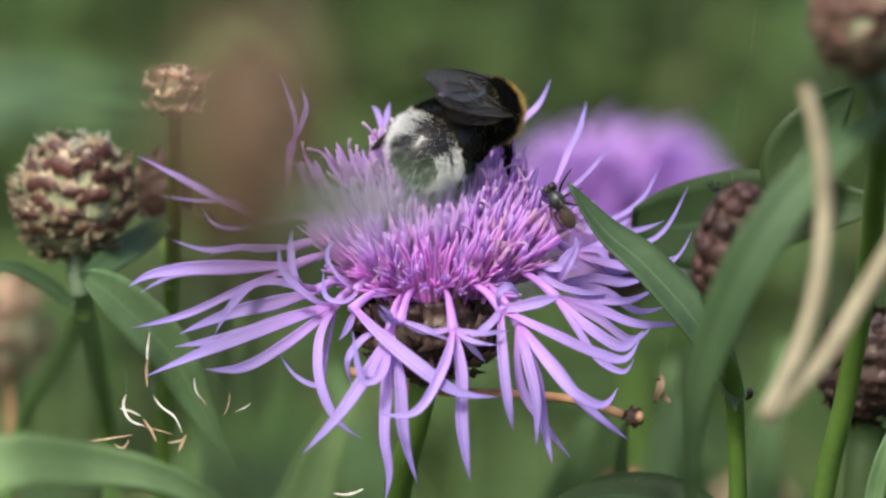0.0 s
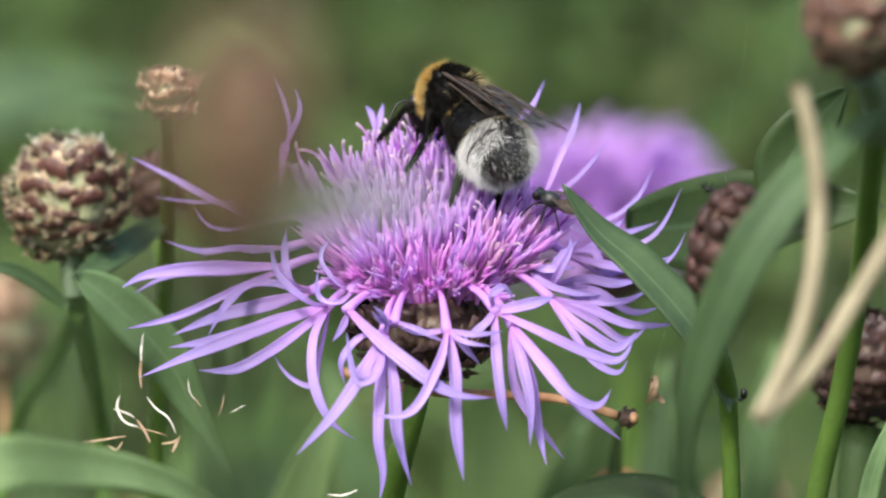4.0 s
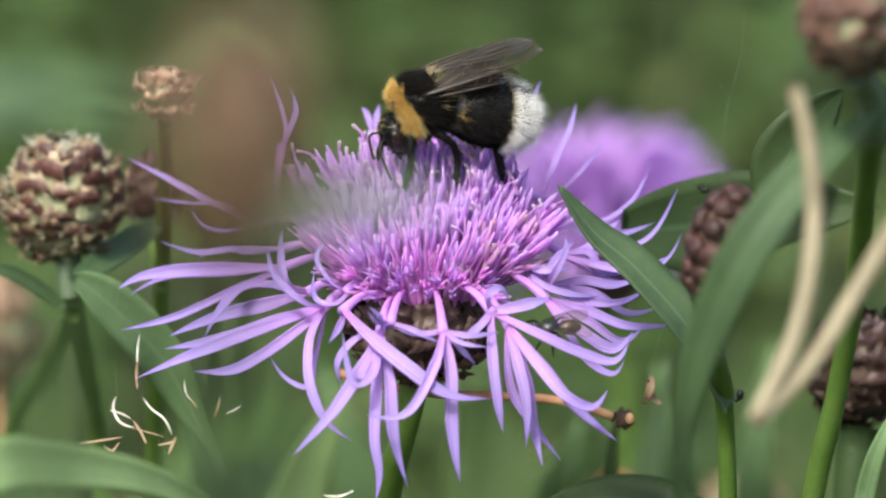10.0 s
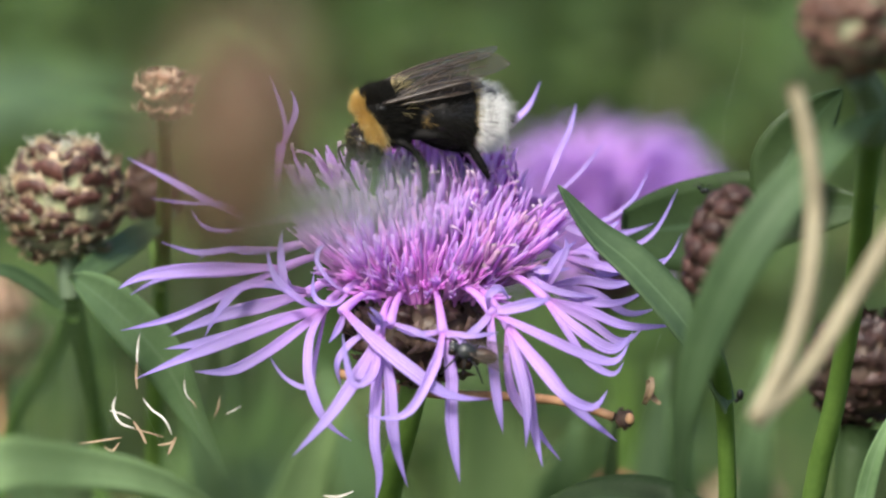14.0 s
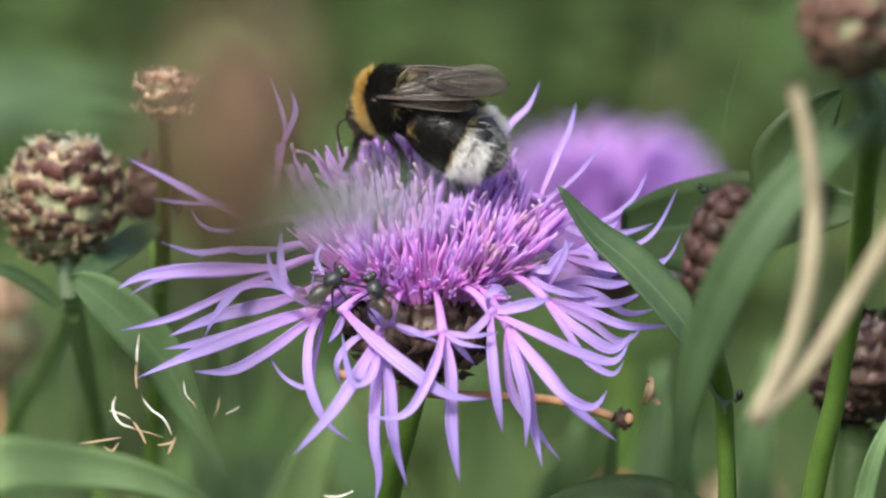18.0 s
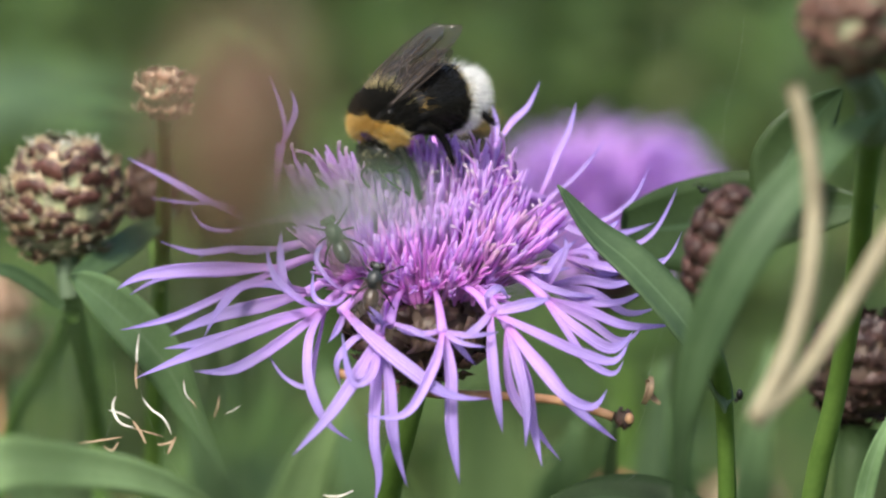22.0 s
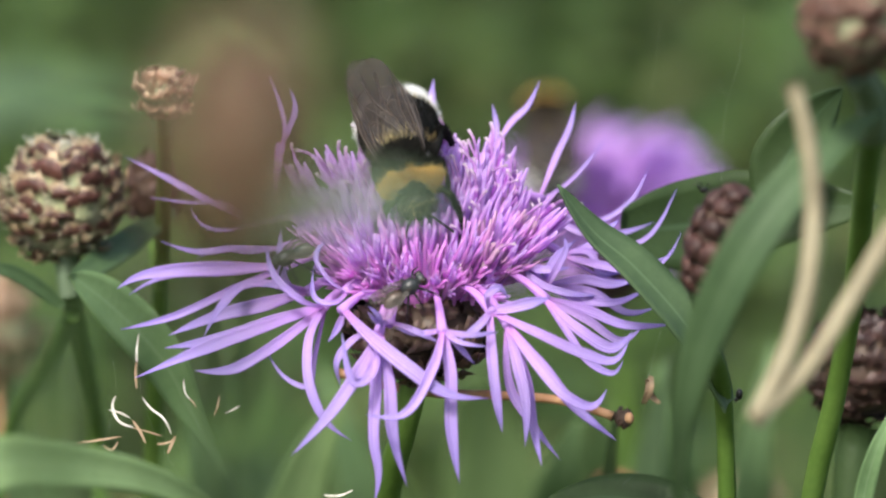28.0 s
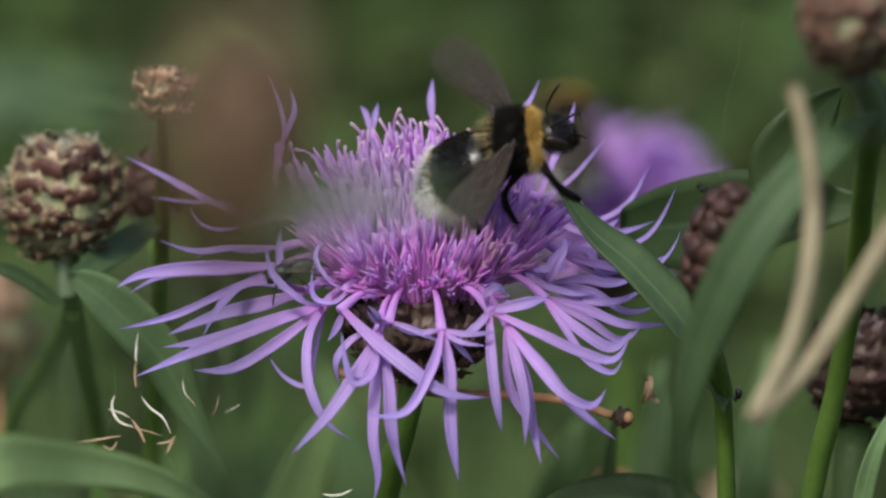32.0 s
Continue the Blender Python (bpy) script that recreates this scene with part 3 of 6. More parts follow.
floret((-7.4, 2.7, 398.5), (-14.7, 3.4, 397.3), (1.55, (-19.2, 3.4, 397.2), (-24.9, 3.3, 396.9), (-27.7, 3.2, 396.4), (-29.6, 2.9, 395.4)), (0.75, (-19.8, 6.2, 396.0), (-25.5, 6.1, 395.6), (-28.6, 5.7, 394.1)), (0.95, (-19.1, 1.0, 395.8), (-24.2, -0.6, 393.8), (-29.1, -1.9, 392.9)))
floret((-7.9, 4.8, 398.8), (-14.7, 7.7, 398.0), (0.75, (-18.9, 8.7, 397.7), (-22.5, 9.6, 397.1), (-25.9, 9.8, 398.1)), (0.6, (-17.8, 9.6, 397.1), (-20.0, 10.6, 397.2), (-22.6, 11.4, 396.0)))
floret((-9.0, 7.3, 400.2), (-17.9, 13.2, 399.0), (0.8, (-22.2, 15.7, 400.7), (-25.4, 17.1, 402.1), (-29.4, 18.6, 403.8)), (0.4, (-20.0, 14.6, 400.4), (-23.2, 15.6, 400.2), (-27.0, 16.7, 400.4)), (0.45, (-20.0, 14.0, 398.0), (-22.1, 14.1, 398.5), (-23.2, 14.5, 400.0)))
floret((-15.5, 12.8, 401.5), (-15.1, 16.9, 405.2), (0.5, (-14.7, 17.3, 406.8), (-15.2, 18.9, 408.8), (-16.2, 20.5, 411.0)), (0.65, (-14.2, 17.4, 407.0), (-13.7, 17.8, 408.5), (-14.2, 19.3, 410.1)))
floret((-4.7, -7.0, 397.2), (-5.6, -14.5, 396.1), (1.5, (-7.2, -17.2, 393.6), (-9.9, -19.2, 390.0), (-13.3, -20.2, 386.5)), (1.3, (-5.8, -17.6, 392.4), (-6.0, -18.9, 387.6), (-5.6, -18.7, 384.4), (-6.0, -18.4, 381.7)), (1.15, (-6.4, -19.4, 393.4), (-7.7, -20.4, 393.3), (-8.8, -19.3, 397.5)), (1.4, (-4.7, -17.6, 392.4), (-4.4, -18.7, 388.1), (-3.1, -19.0, 383.3)), (0.7, (-5.4, -16.1, 397.9), (-6.5, -16.8, 399.2)), (0.8, (-7.7, -13.6, 395.4), (-9.3, -14.2, 393.5), (-9.0, -13.8, 391.0)))
floret((-5.3, -5.9, 397.4), (-9.0, -11.1, 397.2), (1.6, (-6.2, -16.5, 396.2), (-3.2, -19.1, 394.4), (0.3, -19.7, 392.1), (4.2, -18.9, 391.4)), (0.8, (-9.2, -10.5, 395.6), (-10.2, -9.9, 394.0)))
floret((-0.7, -6.8, 397.9), (0.0, -15.4, 396.5), (1.5, (0.7, -17.3, 393.4), (0.8, -18.6, 388.6), (1.5, -18.9, 383.6)), (1.15, (-0.9, -19.2, 394.2), (-3.4, -21.2, 390.6), (-6.7, -21.2, 390.6)), (0.6, (1.5, -16.6, 395.9), (3.9, -16.7, 395.5)), (0.75, (1.2, -15.7, 395.5), (2.9, -15.2, 393.4)), (0.75, (-1.9, -14.5, 396.1), (-4.2, -13.4, 396.3)), (0.7, (2.3, -16.5, 396.5), (4.9, -15.4, 396.5)))
floret((-3.5, -6.8, 397.9), (-4.7, -13.3, 396.6), (0.7, (-2.7, -14.4, 396.4), (0.0, -14.7, 395.2)), (0.6, (-5.8, -15.2, 397.4), (-6.6, -15.9, 398.5)))
floret((0.8, -5.7, 398.2), (4.4, -13.1, 397.6), (1.0, (3.3, -14.3, 396.8), (1.4, -14.7, 395.5)), (1.4, (6.6, -12.9, 398.1), (9.6, -11.8, 398.6)), (1.3, (8.8, -14.5, 395.9), (12.3, -14.0, 394.1), (15.3, -13.2, 393.2), (16.6, -12.7, 395.2)), (1.25, (4.4, -16.1, 394.0), (4.8, -17.0, 390.7), (5.3, -16.8, 387.6)), (0.9, (4.0, -13.6, 399.3), (5.0, -12.5, 399.7), (5.9, -11.8, 398.5)))
floret((2.3, -4.6, 398.1), (5.8, -13.4, 396.5), (1.3, (6.7, -16.2, 393.6), (7.4, -17.1, 390.2), (7.3, -17.1, 386.4)), (1.2, (7.5, -15.6, 391.8), (8.1, -15.7, 387.7), (8.8, -16.6, 384.5)), (1.5, (9.0, -16.3, 393.1), (11.5, -16.2, 389.9), (15.4, -16.0, 386.7)), (1.3, (8.3, -17.1, 394.1), (10.7, -18.8, 391.7), (13.2, -18.1, 390.4), (14.5, -16.7, 391.6)), (1.0, (6.1, -13.9, 390.8), (8.1, -13.7, 387.4), (10.5, -13.6, 384.1)))
floret((4.4, -2.4, 398.6), (9.3, -7.0, 397.1), (0.95, (11.1, -9.7, 394.8), (13.1, -10.4, 392.2), (15.2, -10.6, 391.3), (16.1, -10.3, 392.4)), (1.4, (12.4, -8.7, 394.6), (15.2, -8.1, 392.9), (17.0, -6.8, 394.1)), (1.0, (13.0, -6.5, 395.1), (16.0, -6.0, 393.0), (18.0, -4.7, 394.0)), (1.2, (13.0, -5.3, 395.6), (16.3, -4.7, 394.1), (20.7, -3.7, 393.9)))
floret((4.9, -0.3, 398.8), (9.7, -2.9, 397.0), (1.05, (13.0, -3.2, 395.9), (15.8, -2.2, 395.5), (18.3, -1.0, 396.4)), (1.0, (13.6, -1.0, 396.1), (16.7, -0.5, 394.1), (19.3, 0.6, 394.3)), (1.15, (12.6, -0.8, 397.2), (15.4, 0.1, 396.5), (17.9, 1.2, 396.9)), (1.1, (9.7, -3.3, 399.1), (12.0, -3.7, 401.8)), (0.9, (10.2, -4.4, 399.1), (11.1, -4.8, 401.3), (10.9, -4.6, 402.3)))
floret((6.0, 4.1, 400.0), (11.1, 4.6, 398.0), (0.9, (13.4, 4.7, 398.3), (14.5, 4.2, 396.5), (16.9, 4.3, 396.8)), (1.1, (13.2, 5.8, 398.5), (15.0, 6.2, 400.0), (16.2, 6.5, 401.0)), (0.6, (16.3, 6.8, 398.2), (18.9, 8.0, 399.0), (21.5, 10.1, 403.0)), (0.45, (16.8, 5.0, 395.5), (20.4, 6.5, 397.2), (21.8, 7.1, 399.6)), (1.0, (14.2, 3.5, 397.5), (17.3, 4.3, 396.9), (20.4, 4.6, 398.0)))
floret((5.0, 9.8, 401.7), (9.2, 12.7, 401.2), (0.8, (10.7, 14.9, 405.2), (11.7, 15.4, 407.3), (12.3, 17.0, 409.4)), (0.5, (11.3, 14.1, 402.2), (13.4, 15.6, 404.0), (15.0, 16.1, 406.1)), (0.6, (13.9, 14.1, 398.7), (17.3, 15.6, 400.2), (19.3, 17.5, 403.6)), (0.9, (12.2, 10.1, 399.0), (15.9, 10.0, 398.7), (19.5, 11.2, 399.5)))
floret((2.4, 12.3, 403.2), (5.0, 15.9, 405.4), (0.8, (6.3, 16.5, 407.5), (7.9, 17.9, 408.8), (9.0, 18.5, 411.1)), (0.6, (5.0, 17.4, 407.0), (4.6, 18.9, 408.8)))
floret((-0.7, 13.5, 404.0), (-0.8, 18.5, 407.0), (0.85, (-1.0, 18.9, 408.8), (-0.8, 20.5, 410.8)))
floret((-4.9, 12.3, 403.2), (-6.7, 17.2, 406.3), (0.7, (-7.0, 18.7, 407.8), (-7.6, 19.8, 408.3)), (0.7, (-6.2, 18.6, 407.5), (-5.9, 19.9, 408.6)))
floret((4.4, 1.9, 399.5), (7.4, -2.3, 399.1), (1.0, (8.9, -3.4, 398.9), (11.5, -3.3, 399.1)), (0.9, (8.4, -3.7, 397.9), (11.0, -3.9, 396.9), (14.0, -3.0, 396.4)))
floret((-6.3, -4.7, 397.9), (-8.8, -6.8, 397.7), (0.6, (-10.0, -7.5, 398.9), (-11.3, -6.9, 401.1), (-9.3, -5.4, 403.1)), (0.7, (-9.8, -9.0, 397.3), (-11.3, -8.9, 397.7), (-11.5, -8.2, 400.2)))


def disc_mesh(kind, seed, length):
    """A disc floret: slim tube, five narrow lobes, the dark anther tube between them and a bent pale style with pollen at its end."""
    r = random.Random(seed)
    bm = bmesh.new()
    bend = r.uniform(0.5, 1.6)
    stalk, lobe, column = {"back": (CREAM, LIGHT, ANTHER), "mid": (CORE_PINK, LIGHT, ANTHER), "front": (CORE_PINK, LIGHT, LIGHT), "low": (CORE_PINK, CORE_PINK, LIGHT), "dry": (CREAM, BEIGE, BEIGE)}[kind]

    def strand(points, n, girth, sides, index):
        had = len(bm.faces)
        sweep(bm, points, n, round_section(girth, sides))
        bm.faces.ensure_lookup_table()
        for f in bm.faces[had:]:
            f.material_index = index
    line = [Vector((0, 0, 0)), Vector((0.30 * bend, 0, length * 0.33)), Vector((0.38 * bend, 0.1, length * 0.62)), Vector((0.10 * bend, 0.2, length * 0.86)), Vector((-0.55 * bend, 0.3, length * r.uniform(0.96, 1.04)))]
    strand(line[:3], 8, lambda v: 0.15 + 0.10 * v * v, 6, 0)
    if kind != "low":
        strand((line[2] - Vector((0, 0, 0.5)), line[2].lerp(line[3], 0.5), line[3]), 7, lambda v: 0.15 + 0.10 * math.sin(math.pi * v ** 0.8), 6, 2)
    if kind not in ("low", "front"):
        strand(line[3:] if r.random() < 0.4 else (line[3], line[3].lerp(line[4], 0.5) + Vector((0.08, 0, 0.1)), line[4]), 5, lambda v: 0.085 + 0.03 * v * v, 5, 3)
    for k in range(4):
        a = k * 1.57 + r.random() * 0.8
        w = Vector((math.cos(a), math.sin(a), 0))
        low = line[1].lerp(line[2], r.uniform(0.55, 1.0))
        up = length * r.uniform(0.24, 0.40)
        strand((low, low + w * 0.4 + Vector((0, 0, up * 0.5)), low + w * r.uniform(0.25, 0.75) + Vector((0, 0, up))), 5, lambda v: 0.04 + 0.20 * math.sin(math.pi * (0.3 + 0.66 * v)), 5, 1)
    me = bpy.data.meshes.new("disc_floret")
    bm.to_mesh(me)
    bm.free()
    for mat in (stalk, lobe, column, STYLE):
        me.materials.append(mat)
    for p in me.polygons:
        p.use_smooth = True
    return me


disc_meshes = {kind: [disc_mesh(kind, 50 + 9 * k + len(kind), 10.0) for k in range(6)] for kind in ("back", "mid", "front", "low", "dry")}
seat = Vector((-1.7, -0.8, 397.1))
COUNT = 170
for i in range(COUNT):
    q = math.sqrt((i + 0.5) / COUNT)
    a = i * 2.39996
    back, east = math.sin(a), math.cos(a)
    tilt = q ** 1.6 * radians(36 + 9 * abs(east) - (14 * back if back > 0 else -18 * back)) + rnd.uniform(-0.12, 0.12)
    turn = a + rnd.uniform(-0.3, 0.3)
    way = Vector((math.sin(tilt) * math.cos(turn), math.sin(tilt) * math.sin(turn), math.cos(tilt)))
    foot = seat + Vector((east * 6.2, back * 5.2, 0)) * q + Vector((0, 0, -0.4 - 0.8 * q * q))
    tall = 1.16 - 0.12 * (1 - q) + (0.40 if back > 0 else 0.20) * back * q - 0.10 * east * q + rnd.uniform(-0.14, 0.10) - (0.25 * rnd.random() if q > 0.8 and back < 0.3 else 0)
    spin = math.pi - turn if rnd.random() < 0.6 else rnd.uniform(0, 6.28)
    m = way.to_track_quat("Z", "X").to_matrix().to_4x4() @ Matrix.Rotation(spin, 4, "Z")
    wide = rnd.uniform(1.25, 1.6) + 0.15 * back if back > -0.3 else rnd.uniform(1.1, 1.4)
    m = m @ Matrix.Diagonal((wide, wide, tall, 1))
    m.translation = foot * MM
    kind = "back" if back > 0.45 and q > 0.6 else "dry" if east > 0.45 and q > 0.72 and rnd.random() < 0.4 else "mid" if back > -0.1 or rnd.random() < 0.18 else "front"
    onto(shared("disc_floret", rnd.choice(disc_meshes[kind]), None, "", m), head)

# the packed corollas between them
for k in range(4):
    bm = bmesh.new()
    r = random.Random(500 + k)
    for _ in range(150):
        a, q = r.uniform(0, 6.283), math.sqrt(r.random())
        out = Vector((math.cos(a) * 6.2, math.sin(a) * 5.2, 0))
        tilt = q ** 1.6 * radians(40 + 12 * abs(math.cos(a)) - 14 * abs(math.sin(a)))
        way = (out.normalized() * math.sin(tilt) + Vector((r.uniform(-.12, .12), r.uniform(-.12, .12), math.cos(tilt)))).normalized()
        p0 = seat + out * q * 0.95 + Vector((0, 0, -0.6))
        ln = r.uniform(5.5, 9.5)
        sweep(bm, (p0, p0 + way * ln * 0.5 + Vector((r.uniform(-.4, .4), 0, 0)), p0 + way * ln + Vector((r.uniform(-.9, .9), r.uniform(-.6, .6), 0))), 5, round_section(lambda v: 0.22 * (1.1 - 0.7 * v), 5))
    onto(part("corolla_mass", bm, (CORE_PINK, LIGHT, CORE_PINK, CORE_PINK)[k]), head)

# the outermost short florets splay out
for i in range(130):
    a = math.pi * (0.95 + 1.1 * (i + 0.5) / 130)
    tilt = radians(rnd.uniform(18, 74))
    way = Vector((math.sin(tilt) * math.cos(a), math.sin(tilt) * math.sin(a), math.cos(tilt))) + Vector((rnd.uniform(-.2, .2), 0, rnd.uniform(-.1, .1)))
    m = way.to_track_quat("Z", "X").to_matrix().to_4x4() @ Matrix.Rotation(rnd.uniform(0, 6.28), 4, "Z") @ Matrix.Diagonal((0.72, 0.72, rnd.uniform(0.36, 0.66), 1))
    m.translation = (seat + Vector((math.cos(a) * 5.6, math.sin(a) * 4.8, rnd.uniform(-0.9, 0.9)))) * MM
    onto(shared("disc_floret", rnd.choice(disc_meshes["dry" if math.cos(a) > 0.5 and rnd.random() < 0.35 else "front" if rnd.random() < 0.3 else "low"]), None, "", m), head)

# curled filaments at the foot of the brush
for k in range(3):
    bm = bmesh.new()
    r = random.Random(300 + k)
    for _ in range(45):
        a = r.uniform(math.pi * 0.9, math.pi * 2.1)
        out = Vector((math.cos(a) * 6.4, math.sin(a) * 5.4, 0))
        p0 = seat + out * r.uniform(0.8, 1.0) + Vector((0, 0, r.uniform(-0.8, 0.8)))
        p1 = p0 + out.normalized() * r.uniform(0.8, 2.2) + Vector((r.uniform(-1, 1), 0, r.uniform(1.0, 3.0)))
        p2 = p1 + out.normalized() * r.uniform(-0.4, 1.4) + Vector((r.uniform(-1.4, 1.4), 0, r.uniform(0.4, 2.8)))
        sweep(bm, (p0, p1, p2), 7, round_section(lambda v: 0.13 * (1.15 - 0.8 * v), 5))
    onto(part("filament", bm, (LIGHT, CORE_PINK, STYLE)[k]), head)

# ---- buds and leaves round it ----
p = root("knapweed_plant", "knapweed with closed brown scaly bud beside the bloom", "wildflower")
bud(p, "bud", "round bud of brown papery scales with pale fringes", (-36.2, 34.1, 395.7), 5.4, 5.8, SCALE, 8, 12, (0.02, 0, 1), 1.0, 0.12, 11)
fringe(p, (-36.2, 34.1, 395.7), 5.4, 5.8, 240, 12)
tuft(p, FLUFF, (-36.1, 35.3, 400.5), 3.2, 1.3, 40, (0, 0, 1), 12)
stem(p, STEM_GREY, 1.1, 0.9, (-35.9, 32.7, 390.7), (-35.9, 32.2, 388.9), (-35.6, 31.6, 386.6), name="neck")
stem(p, STEM, 1.0, 1.2, (-35.6, 31.8, 387.3), (-36.4, 69.3, 369.0), (-36.9, 100.6, 350.6), (-33.3, 53.5, 329.1), (-32.5, 86.9, 0.0))
stem(p, STEM, 0.8, 1.2, (-35.7, 37.0, 383.4), (-40.7, 74.0, 367.1), (-46.4, 100.6, 350.6), (-49.5, 73.9, 328.0), (-52.9, 115.9, 0.0), name="side_stem")
leaf(p, LEAF_PALE, 4.6, (-34.5, 14.8, 393.5), (-30.8, 17.9, 389.5), (-26.3, 22.4, 383.0), (-23.5, 24.8, 376.8), (-19.9, 27.0, 369.4), cup=0.3, shape=drop_shape, face=(-0.2, -0.7, 0.6))
leaf(p, LEAF_MID, 1.5, (-35.8, 23.7, 387.9), (-38.4, 22.3, 390.5), (-41.2, 20.7, 392.4), (-44.5, 18.8, 392.8))
leaf(p, LEAF_MID, 2.8, (-34.7, 22.4, 390.8), (-31.5, 32.7, 390.7), (-28.6, 41.0, 390.8), (-25.6, 49.3, 390.8))

p = root("knapweed_plant", "knapweed with dried fluffy seed head on thin stem", "wildflower")
bud(p, "seed_head", "dry tan seed head with ragged scales", (-26.1, 26.4, 407.9), 2.4, 1.8, SCALE_DRY, 4, 9, (0, 0, 1), 1.4, 0.8, 21)
tuft(p, SCALE_DRY, (-26.1, 26.5, 408.4), 2.5, 1.7, 130, (0.25, 0, 0.5), 22)
bud(p, "bud", "dark brown bud", (-28.5, 54.6, 391.2), 2.6, 3.4, SCALE_DARK, 6, 10, (-0.2, 0, 1), 1.0, 0.25, 23)
stem(p, STEM, 0.7, 1.2, (-26.1, 26.0, 406.4), (-27.0, 44.0, 391.0), (-28.8, 52.7, 365.0), (-30.7, 86.9, 0.0))
stem(p, STEM, 0.6, 0.6, (-28.6, 53.7, 388.0), (-27.6, 47.2, 382.8), name="side_stem")

p = root("knapweed_plant", "knapweed with elongated dark bud among leaves", "wildflower")
bead_bud(p, "slim bud of round dark brown bracts", (23.3, -36.7, 410.6), 2.5, 5.0, (0.42, 0, 1), 31)
stem(p, STEM, 0.8, 1.0, (21.6, -35.4, 406.4), (23.0, -24.0, 398.0), (25.2, -6.5, 388.0), (25.8, -4.1, 376.8), (26.2, -4.6, 344.4), (29.0, 58.0, 0.0))
leaf(p, LEAF_DARK, 8.8, (16.6, 14.0, 398.0), (23.0, 17.8, 397.4), (30.5, 19.6, 398.4), (40.5, 16.4, 399.6), face=(0.1, -0.95, 0.3))
leaf(p, LEAF_DARK, 6.4, (30.8, 14.8, 400.2), (31.6, 15.6, 404.0), (34.0, 16.5, 407.5), (37.2, 19.2, 410.2), shape=lance_shape, face=(-0.3, -0.85, -0.42))
leaf(p, LEAF, 4.6, (25.6, -7.5, 387.4), (22.2, -9.7, 394.8), (16.9, -9.1, 400.9), (13.4, -8.3, 403.8), (10.3, -8.2, 408.1), face=(0.5, -0.6, 0.6))
leaf(p, LEAF_DARK, 5.5, (26.0, 2.2, 368.0), (21.6, 3.8, 373.6), (15.4, 4.2, 375.2), (8.1, 1.9, 374.6), face=(0.1, -0.6, 0.8))

p = root("knapweed_plant", "knapweed with brown bud on grey-green stem", "wildflower")
bud(p, "bud", "brown scaly bud", (32.3, -70.7, 437.4), 3.8, 4.2, SCALE_MID, 7, 12, (-0.15, 0, 1), 1.0, 0.25, 41)
stem(p, STEM_GREY, 1.2, 1.3, (32.6, -68.9, 432.8), (34.9, -54.9, 427.1), (35.5, -45.8, 422.2), name="upper_stem")
stem(p, STEM, 1.0, 1.0, (35.4, -47.6, 423.2), (36.0, -31.5, 414.0), (36.2, -18.1, 401.8), (34.8, -11.4, 388.5), (33.0, -9.9, 378.6), (31.4, -14.0, 347.8), (33.4, 58.0, 0.0))
leaf(p, LEAF_MID, 3.7, (19.3, -61.7, 393.7), (19.4, -67.3, 404.0), (20.9, -69.5, 411.2), (24.5, -70.4, 419.4), (29.5, -67.8, 425.2), (35.8, -62.7, 428.6), face=(-0.1, -0.75, 0.5), shape=stalked_shape)
stem(p, STEM, 0.55, 0.9, (19.3, -61.7, 393.9), (19.6, -56.1, 368.3), (21.0, -19.3, 0.0), name="side_stem")

p = root("knapweed_plant", "knapweed with large dark brown bud by a stem", "wildflower")
bud(p, "bud", "large dark scaly bud", (39.5, 26.0, 381.2), 4.9, 5.3, SCALE_DARK, 8, 13, (0.1, 0, 1), 1.0, 0.3, 51)
stem(p, LEAF_DARK, 1.9, 1.4, (39.5, 24.6, 376.0), (38.7, 23.2, 370.6), (38.1, 19.5, 341.3), (39.1, 58.0, 0.0))
leaf(p, LEAF_PALE, 1.8, (38.3, 4.3, 369.8), (38.7, 3.8, 375.4), (39.9, 3.1, 380.5), (42.2, 4.3, 385.0))

# dry grass in front
p = root("dry_grass", "two bent pale straw blades of dry grass", "grass")
stem(p, STRAW, 0.7, 0.85, (27.2, -77.8, 434.1), (28.4, -79.1, 429.4), (28.8, -80.7, 423.5), (27.6, -83.6, 416.5), (24.1, -86.5, 409.4), name="blade")
stem(p, STRAW, 0.85, 0.7, (24.1, -86.5, 409.4), (28.8, -83.4, 413.3), (32.4, -80.0, 418.3), (38.1, -72.2, 424.0), (48.1, -25.2, 383.3), (55.3, 38.6, 0.0), name="blade")

# blurred leaf, bud and stem close to the lens
p = root("knapweed_plant", "knapweed bud reddish brown close to the lens", "wildflower")
bud(p, "bud", "reddish brown bud", (-7.7, -332.0, 492.7), 2.7, 4.7, SCALE_RED, 7, 11, (0, 0, 1), 1.0, 0.2, 61)
stem(p, DOWNY, 0.8, 1.1, (-7.8, -332.6, 491.6), (-8.8, -310.2, 478.7), (-12.9, -202.5, 417.0), (-14.7, -144.9, 0.0))
leaf(p, DOWNY, 5.6, (-9.5, -290.0, 476.9), (-7.1, -275.0, 474.8), (-3.8, -260.2, 472.0), (0.8, -245.6, 468.5), face=(0, -0.7, 0.7))

